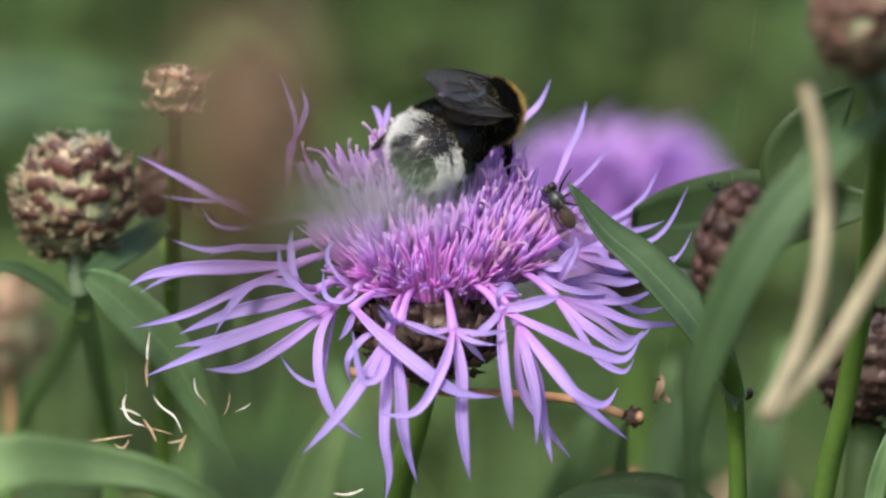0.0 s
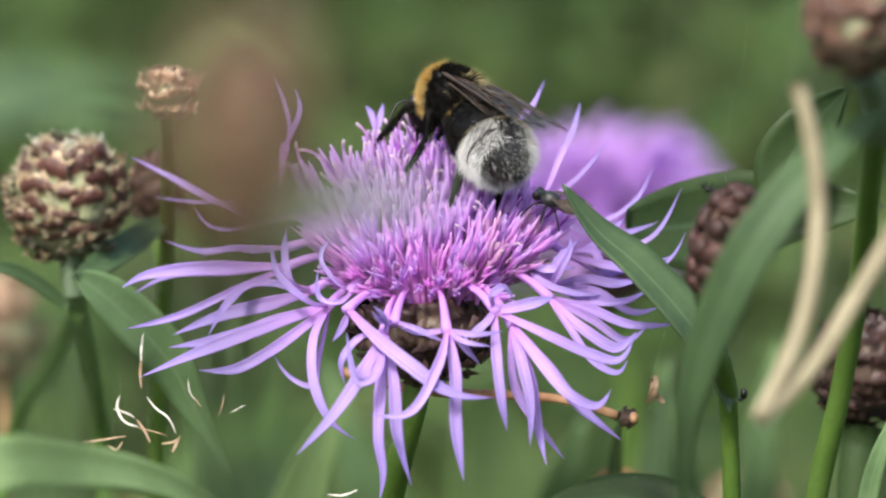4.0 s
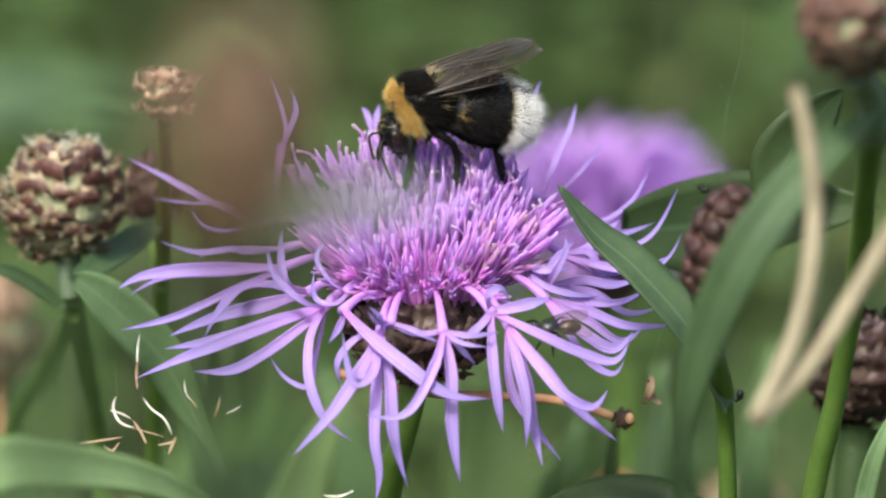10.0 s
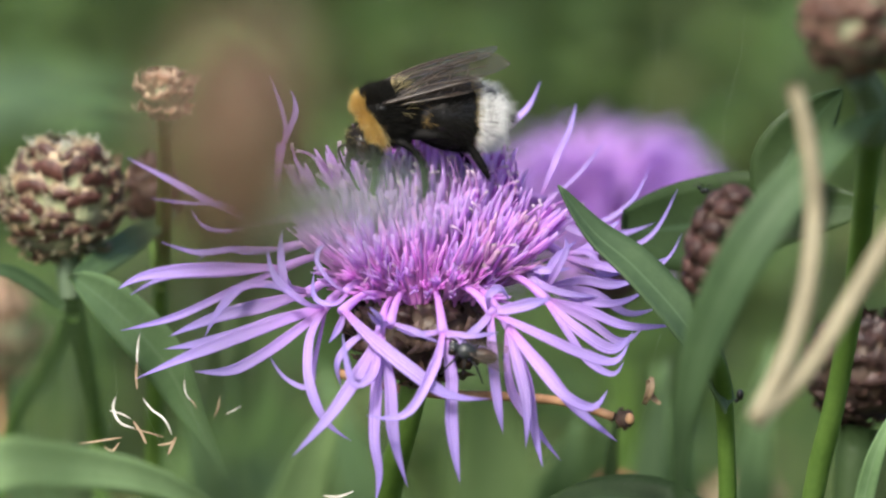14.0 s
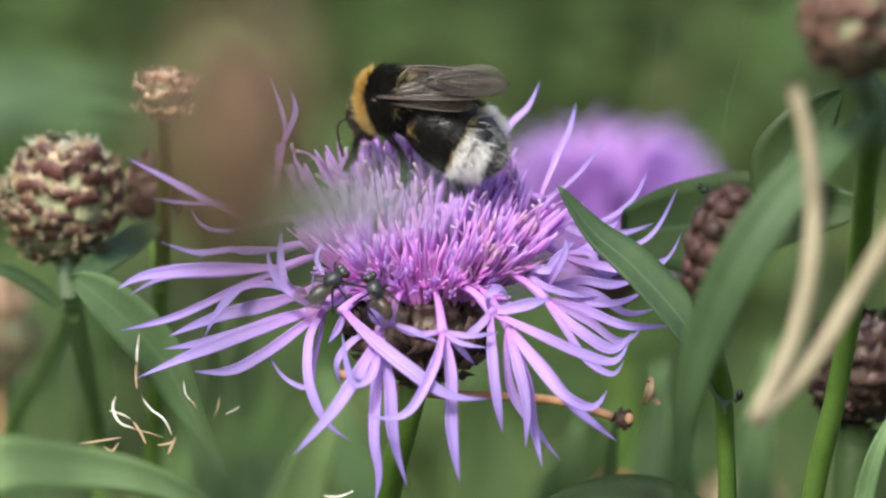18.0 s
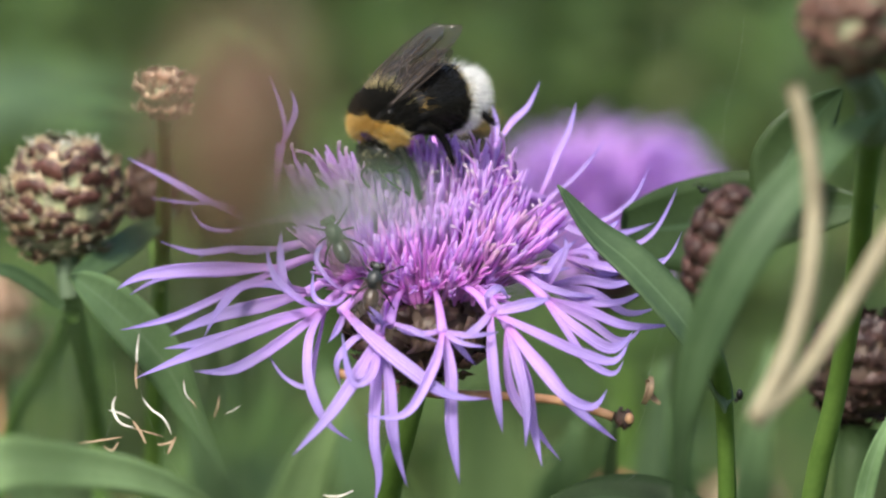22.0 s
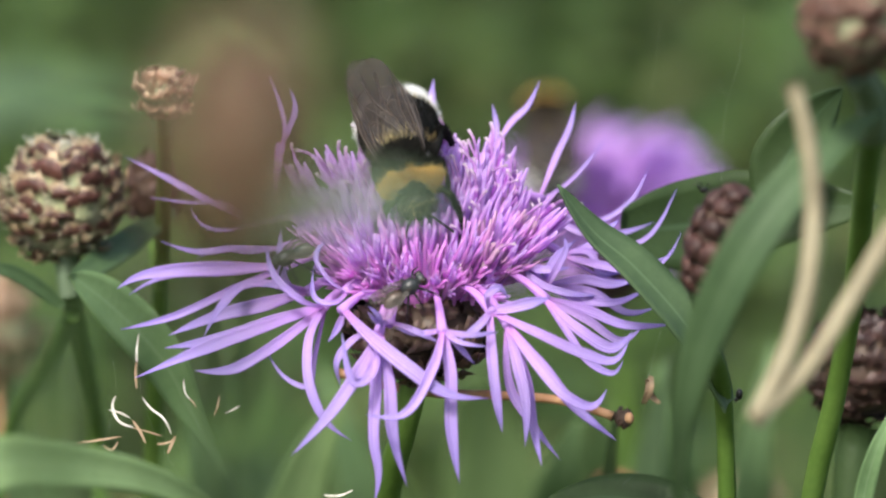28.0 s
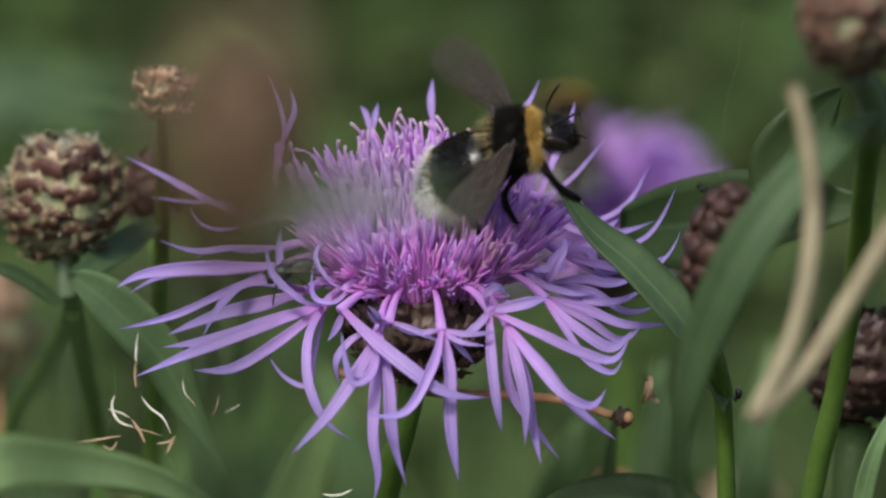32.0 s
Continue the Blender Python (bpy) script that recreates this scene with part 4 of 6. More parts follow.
p = root("tall_grass", "broad green grass blades close to the lens", "grass")
leaf(p, LEAF_HAZE, 8.4, (-37.1, -251.1, 0.0), (-34.8, -256.8, 446.1), (-30.2, -250.1, 471.2), (-22.7, -249.1, 474.9), (-14.0, -249.4, 473.9), label="broad arching blade")
leaf(p, LEAF_LIT, 6.4, (-55.0, -80.0, 0.0), (-48.4, -79.6, 390.0), (-38.1, -71.1, 400.2), (-30.6, -60.3, 397.7), (-22.8, -50.0, 392.8), (-15.5, -40.6, 384.5), label="broad arching blade")
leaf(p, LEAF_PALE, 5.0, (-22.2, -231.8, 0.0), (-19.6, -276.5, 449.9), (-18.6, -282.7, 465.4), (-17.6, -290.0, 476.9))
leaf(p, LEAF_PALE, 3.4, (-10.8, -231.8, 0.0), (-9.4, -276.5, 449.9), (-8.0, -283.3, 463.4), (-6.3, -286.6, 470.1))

p = root("knapweed_plant", "low pale green leaves behind the bloom", "wildflower")
leaf(p, LEAF_LIT, 13.0, (-16.8, 144.9, 0.0), (-19.0, 92.8, 321.4), (-15.6, 84.7, 349.2), (-9.3, 78.7, 365.1), face=(0, -1, 0.2))
leaf(p, LEAF, 9.5, (19.7, 180.0, 0.0), (22.3, 139.3, 305.3), (22.7, 135.2, 334.8), (25.6, 134.0, 352.4), face=(0, -1, 0.2))

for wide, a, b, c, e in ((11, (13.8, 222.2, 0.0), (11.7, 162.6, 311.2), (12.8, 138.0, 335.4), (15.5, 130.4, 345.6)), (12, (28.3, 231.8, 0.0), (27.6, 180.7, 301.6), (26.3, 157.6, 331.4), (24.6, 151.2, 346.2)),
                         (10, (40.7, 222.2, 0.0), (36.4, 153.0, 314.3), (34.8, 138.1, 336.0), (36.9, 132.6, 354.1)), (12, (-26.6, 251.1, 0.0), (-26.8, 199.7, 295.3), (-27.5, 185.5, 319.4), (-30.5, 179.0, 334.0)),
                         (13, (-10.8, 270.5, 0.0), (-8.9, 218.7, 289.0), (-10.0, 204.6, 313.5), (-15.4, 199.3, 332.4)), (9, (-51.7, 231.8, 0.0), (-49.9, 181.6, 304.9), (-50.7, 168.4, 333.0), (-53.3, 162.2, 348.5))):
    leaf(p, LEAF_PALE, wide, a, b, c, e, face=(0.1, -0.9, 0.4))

# added leaves; their light green brightens the blurred ground low behind the bloom
p = root("plantain_tuft", "added tuft of broad light green leaves that brightens the low background", "herb")
for wide, x, y, z, lean in ((26, 7.5, 300.0, 303.0, -3), (24, 21.0, 330.0, 288.0, 4), (24, -5.5, 285.0, 296.0, -5), (22, 15.0, 262.0, 300.0, 2), (22, 33.0, 320.0, 282.0, 5)):
    leaf(p, LEAF_LIT, wide, (13 + lean, y + 70, 0.0), (x - lean, y + 40, z * 0.72), (x, y + 12, z - 18), (x + lean, y, z), face=(0.05 * lean, -0.9, 0.45))

# bloom behind, out of focus
p = root("knapweed_plant", "second lilac knapweed bloom farther back", "wildflower")
core2 = bud(p, "flower_head", "brown scaly base", (21.6, 270.5, 325.4), 6.0, 6.0, SCALE_DARK, 6, 12, (0, 0, 1), 1.0, 0.15, 71)
stem(p, STEM, 1.3, 1.5, (21.6, 269.3, 321.1), (25.5, 266.3, 292.9), (27.7, 280.1, 0.0))
far_lobe = []
for k in range(5):
    bm = bmesh.new()
    r0 = 3 + k % 3
    sweep(bm, ((2, 0, 0), (r0 + 5, 0, 4), (14, 1 - k * 0.5, 7 - k), (20, k - 2, 6 - 2 * k)), 14, blade_section(1.7, strap_shape, 0.4, 0.1, 5), (0, 0, 1))
    me = bpy.data.meshes.new("ray_lobe")
    bm.to_mesh(me)
    bm.free()
    me.materials.append(FAR)
    far_lobe.append(me)
seat2 = Vector((21.3, 271.0, 327.2))
for i in range(230):
    m = Matrix.Rotation(i * 2.39996, 4, "Z") @ Matrix.Rotation(radians(rnd.uniform(-42, 8)), 4, "Y")
    m = m @ Matrix.Scale(0.97, 4)
    m.translation = seat2 * MM
    onto(shared("ray_lobe", rnd.choice(far_lobe), None, "", m), core2)

for i in range(70):
    a, q = i * 2.39996, math.sqrt((i + 0.5) / 70)
    m = Matrix.Rotation(a, 4, "Z") @ Matrix.Rotation(q * 0.8, 4, "Y") @ Matrix.Scale(1.25, 4)
    m.translation = (seat2 + Vector((math.cos(a) * 5 * q, math.sin(a) * 5 * q, 0))) * MM
    onto(shared("disc_floret", rnd.choice(disc_meshes["mid"]), None, "", m), core2)

p = root("knapweed_plant", "withered tan knapweed heads farther back", "wildflower")
bud(p, "seed_head", "dry tan head", (-51.3, 161.7, 346.6), 4.0, 5.5, SCALE_DRY, 5, 9, (0, 0, 1), 1.1, 0.4, 91)
stem(p, TWIG, 0.6, 0.9, (-51.3, 160.5, 342.2), (-51.0, 161.2, 325.5), (-52.0, 193.2, 0.0))
bud(p, "seed_head", "dry tan head", (36.7, 204.1, 311.8), 4.0, 4.5, SCALE_DRY, 5, 9, (0, 0, 1), 1.1, 0.4, 92)
stem(p, TWIG, 0.6, 0.9, (36.7, 203.2, 308.4), (36.2, 203.6, 290.3), (36.1, 231.8, 0.0))

# ---- small dry bits ----
p = root("dry_twig", "thin brown twig with a shrivelled bud at its end", "twig")
stem(p, TWIG, 0.45, 0.42, (-9.5, 2.9, 387.5), (-2.0, 0.5, 386.4), (5.9, -0.6, 386.3), (11.1, -1.7, 386.1), (15.4, -2.0, 384.8), name="stick")
bud(p, "twig_bud", "shrivelled grey-brown bud", (16.3, -2.0, 384.6), 0.85, 0.85, SCALE_DARK, 4, 7, (1, 0, -0.2), 1.0, 0.2, 81)
part("bud_tip", ovoid(bmesh.new(), (16.9, -3.0, 384.9), (0.42, 0.5, 0.55), 8, 12), TWIG, p, "orange-brown tip")


def shred(parent, mat, width, *points, name="shred"):
    bm = bmesh.new()
    sweep(bm, points, 10, blade_section(width * (0.72 if name == "shred" else 1.0), lambda v: 0.5 + 0.5 * math.sin(math.pi * v), 0.5, 0.06, 4), (0.2, -1, 0.4))
    return part(name, bm, mat, parent)


def thread(parent, *points):
    bm = bmesh.new()
    sweep(bm, points, 14, round_section(lambda v: 0.003, 4))
    return part("thread", bm, SILK, parent)


p = root("dry_shreds", "torn white and tan plant shreds caught on a web", "plant debris")
shred(p, FLUFF, 0.34, (-29.5, -3.4, 387.1), (-29.8, -3.7, 386.2), (-29.2, -4.1, 384.9), (-27.9, -4.2, 384.4))
shred(p, FLUFF, 0.26, (-30.1, -3.8, 385.9), (-29.0, -3.9, 385.6), (-28.2, -4.0, 385.2))
shred(p, CHAFF, 0.35, (-28.0, -4.0, 385.0), (-27.3, -4.3, 384.0), (-26.8, -4.6, 383.0))
shred(p, FLUFF, 0.26, (-27.1, -3.5, 387.0), (-26.3, -3.8, 386.0), (-25.2, -4.0, 385.2), (-24.5, -4.3, 383.8))
shred(p, CHAFF, 0.4, (-24.1, -4.4, 383.6), (-24.4, -4.5, 383.0), (-24.8, -4.8, 382.1))
shred(p, CHAFF, 0.25, (-25.8, -3.6, 382.6), (-24.7, -3.6, 382.8), (-24.3, -3.5, 383.1))
shred(p, FLUFF, 0.26, (-27.5, -0.1, 392.0), (-27.7, -0.4, 390.6), (-27.7, -0.8, 389.1))
shred(p, CHAFF, 0.3, (-27.7, -0.7, 389.6), (-27.8, -1.0, 388.6), (-27.7, -1.4, 387.2))
shred(p, FLUFF, 0.22, (-23.4, -2.1, 388.3), (-23.2, -2.5, 387.0), (-22.5, -2.6, 386.3))
shred(p, CHAFF, 0.2, (-22.8, -2.6, 386.6), (-22.2, -2.8, 385.8))
shred(p, CHAFF, 0.22, (-20.2, -2.5, 386.9), (-20.3, -2.7, 386.0), (-20.7, -3.0, 385.0))
shred(p, FLUFF, 0.2, (-19.7, -2.9, 385.3), (-19.0, -2.8, 385.6), (-18.3, -2.7, 386.0))
shred(p, CHAFF, 0.25, (-33.0, -2.6, 382.4), (-31.7, -2.6, 382.6), (-29.1, -2.5, 383.0))
shred(p, CHAFF, 0.3, (-30.7, -2.7, 382.2), (-30.0, -2.8, 381.8), (-29.4, -2.6, 382.5))
shred(p, CHAFF, 0.15, (-28.2, -3.2, 384.1), (-26.7, -3.3, 383.7), (-25.3, -3.4, 383.3))
shred(p, FLUFF, 0.3, (-10.8, -5.8, 378.5), (-9.4, -5.8, 378.4), (-8.1, -5.7, 378.9))
for q in (((-29.8, -1.7, 389.9), (-29.5, -3.4, 387.1), (-31.4, -2.1, 380.5)), ((-27.3, 0.4, 393.6), (-27.1, -3.5, 387.0), (-23.4, 0.2, 377.6)), ((-23.3, 0.3, 389.4), (-23.2, -2.3, 387.4), (-19.9, 2.1, 377.0)), ((-22.5, 0.1, 388.9), (-20.2, -2.5, 386.9), (-18.4, -2.3, 383.7))):
    thread(p, *q)

p = root("dry_bract", "curled brown dry bract hanging on a thread", "plant debris")
shred(p, CHAFF, 0.75, (18.9, -1.1, 388.3), (18.7, -2.3, 387.4), (18.2, -1.7, 385.9), name="flake")
shred(p, CHAFF, 0.6, (18.5, -2.1, 388.3), (18.8, -1.5, 386.7), (19.7, -1.7, 385.9), name="flake")
thread(p, (20.3, 2.3, 393.1), (18.7, -1.1, 388.3), (18.4, -1.8, 385.7), (16.8, 1.0, 380.6))

p = root("spider_web", "faint torn spider threads between the stems", "web")
for q in (((27.7, 15.3, 418.5), (27.2, 14.1, 414.0), (26.0, 12.9, 409.5), (25.6, 11.1, 403.0)), ((20.7, 34.5, 413.0), (20.2, 33.4, 408.8), (19.5, 30.4, 405.2)), ((25.6, 13.6, 412.2), (25.5, 13.4, 411.5), (26.2, 13.3, 411.0)), ((22.2, 22.7, 407.6), (22.7, 22.1, 405.3), (23.7, 19.8, 404.5))):
    thread(p, *q)
for q in ((24.4, 9.6, 404.8), (24.3, 9.8, 405.8), (22.8, 10.5, 408.2)):
    part("speck", ovoid(bmesh.new(), q, (0.10, 0.09, 0.09), 6, 8), SILK, p)
thread(p, (16.4, -3.6, 378.9), (17.2, -3.4, 379.5), (17.9, -3.3, 380.0))

p = root("small_insect", "tiny black insect sitting on a dark green leaf", "insect")
part("body", ovoid(bmesh.new(), (24.1, 12.0, 402.3), (0.42, 0.25, 0.25), 8, 10), CHITIN, p)
part("insect_head", ovoid(bmesh.new(), (23.6, 12.1, 402.6), (0.2, 0.18, 0.18), 8, 10), CHITIN, p)
for q in (((23.7, 12.0, 402.4), (23.2, 11.2, 403.1), (22.9, 11.1, 402.9)), ((24.0, 12.1, 402.5), (23.7, 11.2, 403.2), (23.2, 11.3, 403.4)), ((24.2, 12.0, 402.4), (24.5, 11.2, 403.1), (24.8, 11.1, 402.8)), ((24.2, 12.0, 402.2), (24.6, 10.9, 402.1), (24.9, 10.9, 402.2))):
    shred(p, CHITIN, 0.09, *q, name="leg")
p = root("small_beetle", "tiny dark beetle clinging to a green stem", "insect")
part("body", ovoid(bmesh.new(), (26.9, -1.5, 386.7), (0.34, 0.4, 0.55), 8, 10), CHITIN, p)
part("insect_head", ovoid(bmesh.new(), (26.6, -1.6, 386.2), (0.2, 0.22, 0.22), 8, 10), CHITIN, p)

p = root("dry_leaf", "rust-brown withered leaf low behind the bloom", "leaf")
leaf(p, RUST, 1.2, (15.6, 80.7, 353.4), (18.0, 82.8, 353.4), (20.6, 80.7, 353.4), name="blade")
stem(p, RUST, 0.4, 0.5, (15.6, 80.7, 353.4), (14.5, 78.6, 326.4), (14.6, 96.6, 0.0))
p = root("knapweed_plant", "dark bluish-green leaf low behind the twig", "wildflower")
leaf(p, LEAF_DARK, 4.5, (16.9, 67.6, 0.0), (16.4, 40.7, 339.6), (16.2, 37.5, 366.2), (17.0, 36.6, 374.4), face=(0, -1, 0.2))


# seconds, the lift and spread of each forewing, in degrees
LIFT_LEFT = ((0, 20, -10), (0.8, 20, -12), (1.2, 15, -14), (2, -3, -14), (2.8, 0, -12), (3.5, 6, -4), (6, 7, -1), (7, 8, -16), (7.5, 8, -16), (8, 8, -8), (9, 18, -8), (10, 13, -9), (12.5, 14, -7), (14, 10, -4), (18, 14, -13), (19, 12, -22), (19.5, 12, -22), (21, 13, -6), (21.5, 8, -6), (22, -4, -7), (23, -4, -10), (25, -4, -2), (27.5, 4, -12), (28, 9, -19), (28.3, 6, -18), (28.6, -3, -14), (29, -2, -12), (29.6, 14, -14), (31.4, 4, -7), (31.6, -4, -4), (31.8, -4, -2), (32, 8, 60))
LIFT_RIGHT = ((0, 20, -10), (0.8, 20, -12), (1.2, 15, -14), (1.6, 3, -15), (2, -3, -14), (2.8, 0, -12), (3.5, 6, -4), (6, 7, -1), (7, 8, -16), (7.5, 8, -16), (8, 8, -8), (9, 18, -8), (10, 13, -9), (12.5, 14, -7), (14, 10, -4), (18, 14, -13), (19, 12, -22), (19.5, 12, -22), (21, 13, -6), (21.5, 8, -6), (22, -4, -7), (23.5, -4, -7), (24.5, -4, -18), (25.5, -4, -11), (28, 8, -2), (28.6, 2, -4), (29.6, 18, -8), (30.6, 12, -10), (31.4, 4, -7), (31.6, -4, -4), (31.8, -4, -2), (32, 8, 60))


def motions():
    walk(bee, [
        (0.00, pose(0.00332, 0.00269, 0.41205, 42.4, 3.8, 44.6)),
        (0.80, pose(0.00296, 0.00279, 0.41271, 40.1, 2.6, 46.4)),
        (1.20, pose(0.00258, 0.00263, 0.41256, 38.3, 2.8, 45.9)),
        (1.60, pose(0.00121, 0.00302, 0.41351, 22.1, -11.8, 120.0)),
        (2.00, pose(0.00069, 0.00300, 0.41341, 31.5, -9.7, 119.0)),
        (2.40, pose(0.00101, 0.00293, 0.41307, 24.4, -5.6, 124.7)),
        (2.80, pose(0.00057, 0.00287, 0.41262, 24.9, -5.4, 126.4)),
        (3.20, pose(0.00037, 0.00292, 0.41293, 17.8, -10.7, 125.3)),
        (3.50, pose(0.00040, 0.00293, 0.41317, 17.6, -12.2, 127.7)),
        (5.50, pose(0.00050, 0.00331, 0.41401, 12.7, -24.0, 140.2)),
        (6.00, pose(0.00003, 0.00284, 0.41322, 13.9, -17.6, 141.4)),
        (6.50, pose(0.00011, 0.00271, 0.41284, 10.5, -14.0, 141.0)),
        (7.00, pose(-0.00001, 0.00268, 0.41267, 10.8, -13.6, 151.1)),
        (7.50, pose(0.00013, 0.00263, 0.41208, 10.1, -9.2, 156.3)),
        (8.00, pose(0.00009, 0.00252, 0.41337, -7.1, -18.7, 200.5)),
        (8.50, pose(-0.00025, 0.00253, 0.41311, -9.3, -19.5, 194.5)),
        (9.00, pose(-0.00274, 0.00101, 0.41243, -13.1, -2.0, 189.5)),
        (9.50, pose(-0.00266, -0.00047, 0.41232, -9.8, 1.5, 188.4)),
        (10.00, pose(-0.00225, -0.00025, 0.41355, -11.4, 6.1, 199.7)),
        (10.50, pose(-0.00330, -0.00028, 0.41354, -12.5, 8.1, 194.2)),
        (11.00, pose(-0.00299, -0.00054, 0.41227, -11.0, 10.9, 188.1)),
        (11.50, pose(-0.00402, -0.00041, 0.41221, -7.5, 9.6, 187.4)),
        (12.00, pose(-0.00353, -0.00040, 0.41310, -10.9, 5.8, 193.6)),
        (12.50, pose(-0.00514, -0.00070, 0.41208, -8.0, 15.9, 193.0)),
        (13.00, pose(-0.00527, -0.00051, 0.41245, -7.8, 9.6, 188.6)),
        (13.50, pose(-0.00571, -0.00034, 0.41252, -7.8, 9.1, 187.9)),
        (14.00, pose(-0.00538, -0.00047, 0.41271, -7.4, 9.5, 192.9)),
        (14.50, pose(-0.00587, -0.00050, 0.41237, -5.3, 11.8, 189.7)),
        (16.50, pose(-0.00655, -0.00069, 0.41244, -8.3, 3.9, 184.4)),
        (17.00, pose(-0.00583, -0.00021, 0.41302, -11.7, -3.1, 171.2)),
        (17.50, pose(-0.00566, -0.00003, 0.41400, -26.1, -8.0, 162.3)),
        (18.00, pose(-0.00505, -0.00009, 0.41401, -25.9, -6.4, 163.9)),
        (18.50, pose(-0.00552, -0.00017, 0.41360, -19.8, -4.2, 163.8)),
        (19.00, pose(-0.00636, -0.00020, 0.41348, -21.9, 2.4, 156.3)),
        (19.50, pose(-0.00642, -0.00031, 0.41300, -22.0, 6.3, 164.9)),
        (20.00, pose(-0.00624, -0.00051, 0.41307, -17.2, 9.5, 172.5)),
        (20.50, pose(-0.00537, -0.00024, 0.41353, -10.3, 5.7, 199.8)),
        (21.00, pose(-0.00577, -0.00026, 0.41297, -8.2, 11.3, 196.8)),
        (21.50, pose(-0.00712, -0.00040, 0.41251, -6.1, 14.4, 192.6)),
        (22.00, pose(-0.00547, -0.00226, 0.41269, 6.7, 35.3, 231.3)),
        (22.50, pose(-0.00450, -0.00245, 0.41244, 7.2, 35.9, 231.2)),
        (23.00, pose(-0.00517, -0.00250, 0.41215, 7.1, 35.4, 238.0)),
        (23.50, pose(-0.00393, -0.00264, 0.41164, 9.7, 36.9, 242.3)),
        (24.00, pose(-0.00507, -0.00274, 0.41124, 11.5, 38.8, 241.0)),
        (24.50, pose(-0.00633, -0.00286, 0.41088, 11.4, 41.9, 233.7)),
        (25.00, pose(-0.00564, -0.00300, 0.40998, 11.5, 44.4, 241.4)),
        (25.50, pose(-0.00573, -0.00301, 0.40997, 14.8, 44.4, 243.4)),
        (27.50, pose(-0.00448, -0.00642, 0.40943, 17.0, 29.5, 263.1)),
        (27.80, pose(-0.00371, -0.00641, 0.40925, 20.3, 31.3, 276.6)),
        (28.00, pose(-0.00318, -0.00640, 0.40909, 20.3, 33.1, 280.4)),
        (28.30, pose(-0.00258, -0.00635, 0.40768, 22.3, 41.8, 285.8)),
        (28.60, pose(-0.00229, -0.00701, 0.40955, 34.0, 36.4, 299.4)),
        (29.00, pose(-0.00050, -0.00979, 0.40900, 39.0, 31.5, 329.4)),
        (29.30, pose(0.00064, -0.00999, 0.40792, 33.8, 37.8, 326.9)),
        (29.60, pose(-0.00005, -0.00995, 0.40719, 28.8, 41.8, 316.4)),
        (30.00, pose(-0.00045, -0.01001, 0.40733, 25.1, 47.9, 303.2)),
        (30.30, pose(0.00035, -0.01024, 0.40651, 23.6, 47.6, 305.7)),
        (30.60, pose(0.00131, -0.01043, 0.40611, 17.7, 51.3, 301.6)),
        (31.00, pose(0.00340, -0.01034, 0.40703, 40.8, 34.5, 331.9)),
        (31.20, pose(0.00461, -0.00922, 0.40832, 33.7, 13.2, 344.0)),
        (31.40, pose(0.00591, -0.00856, 0.40799, 42.0, -3.0, 347.5)),
        (31.60, pose(0.00416, -0.00836, 0.40997, 36.6, -19.8, 357.3)),
        (31.80, pose(0.00450, -0.00807, 0.41176, 36.9, -20.0, 356.5)),
        (32.00, pose(0.00665, -0.00782, 0.41202, 33.8, -20.9, 348.9)),
    ])
    walk(bee_behind, [
        (0.00, pose(0.00244, 0.25708, 0.34581, 0.0, -62.0, 96.0)),
        (22.40, pose(0.00423, 0.25714, 0.34604, 0.0, -62.0, 96.0)),
        (22.80, pose(0.00753, 0.25809, 0.34958, 0.0, -62.0, 96.0)),
        (23.00, pose(0.00731, 0.25822, 0.35007, 0.0, -62.0, 96.0)),
        (23.20, pose(0.00687, 0.25815, 0.34979, 0.0, -62.0, 96.0)),
        (23.40, pose(0.00973, 0.25799, 0.34922, 0.0, -62.0, 96.0)),
        (24.00, pose(0.00864, 0.25733, 0.34673, 0.0, -62.0, 96.0)),
        (25.00, pose(0.01304, 0.25751, 0.34743, 0.0, -62.0, 96.0)),
        (27.50, pose(0.01342, 0.25798, 0.34917, 0.0, -62.0, 96.0)),
        (28.50, pose(0.01378, 0.25798, 0.34918, 0.0, -62.0, 96.0)),
        (29.00, pose(0.01465, 0.25789, 0.34884, 0.0, -62.0, 96.0)),
        (29.50, pose(0.01413, 0.25751, 0.34743, 0.0, -62.0, 96.0)),
        (30.00, pose(0.01522, 0.25761, 0.34779, 0.0, -62.0, 96.0)),
        (31.00, pose(0.01689, 0.25782, 0.34857, 0.0, -62.0, 96.0)),
        (31.60, pose(0.01740, 0.25761, 0.34780, 0.0, -62.0, 96.0)),
        (32.00, pose(0.01644, 0.25800, 0.34923, 0.0, -62.0, 96.0)),
    ])
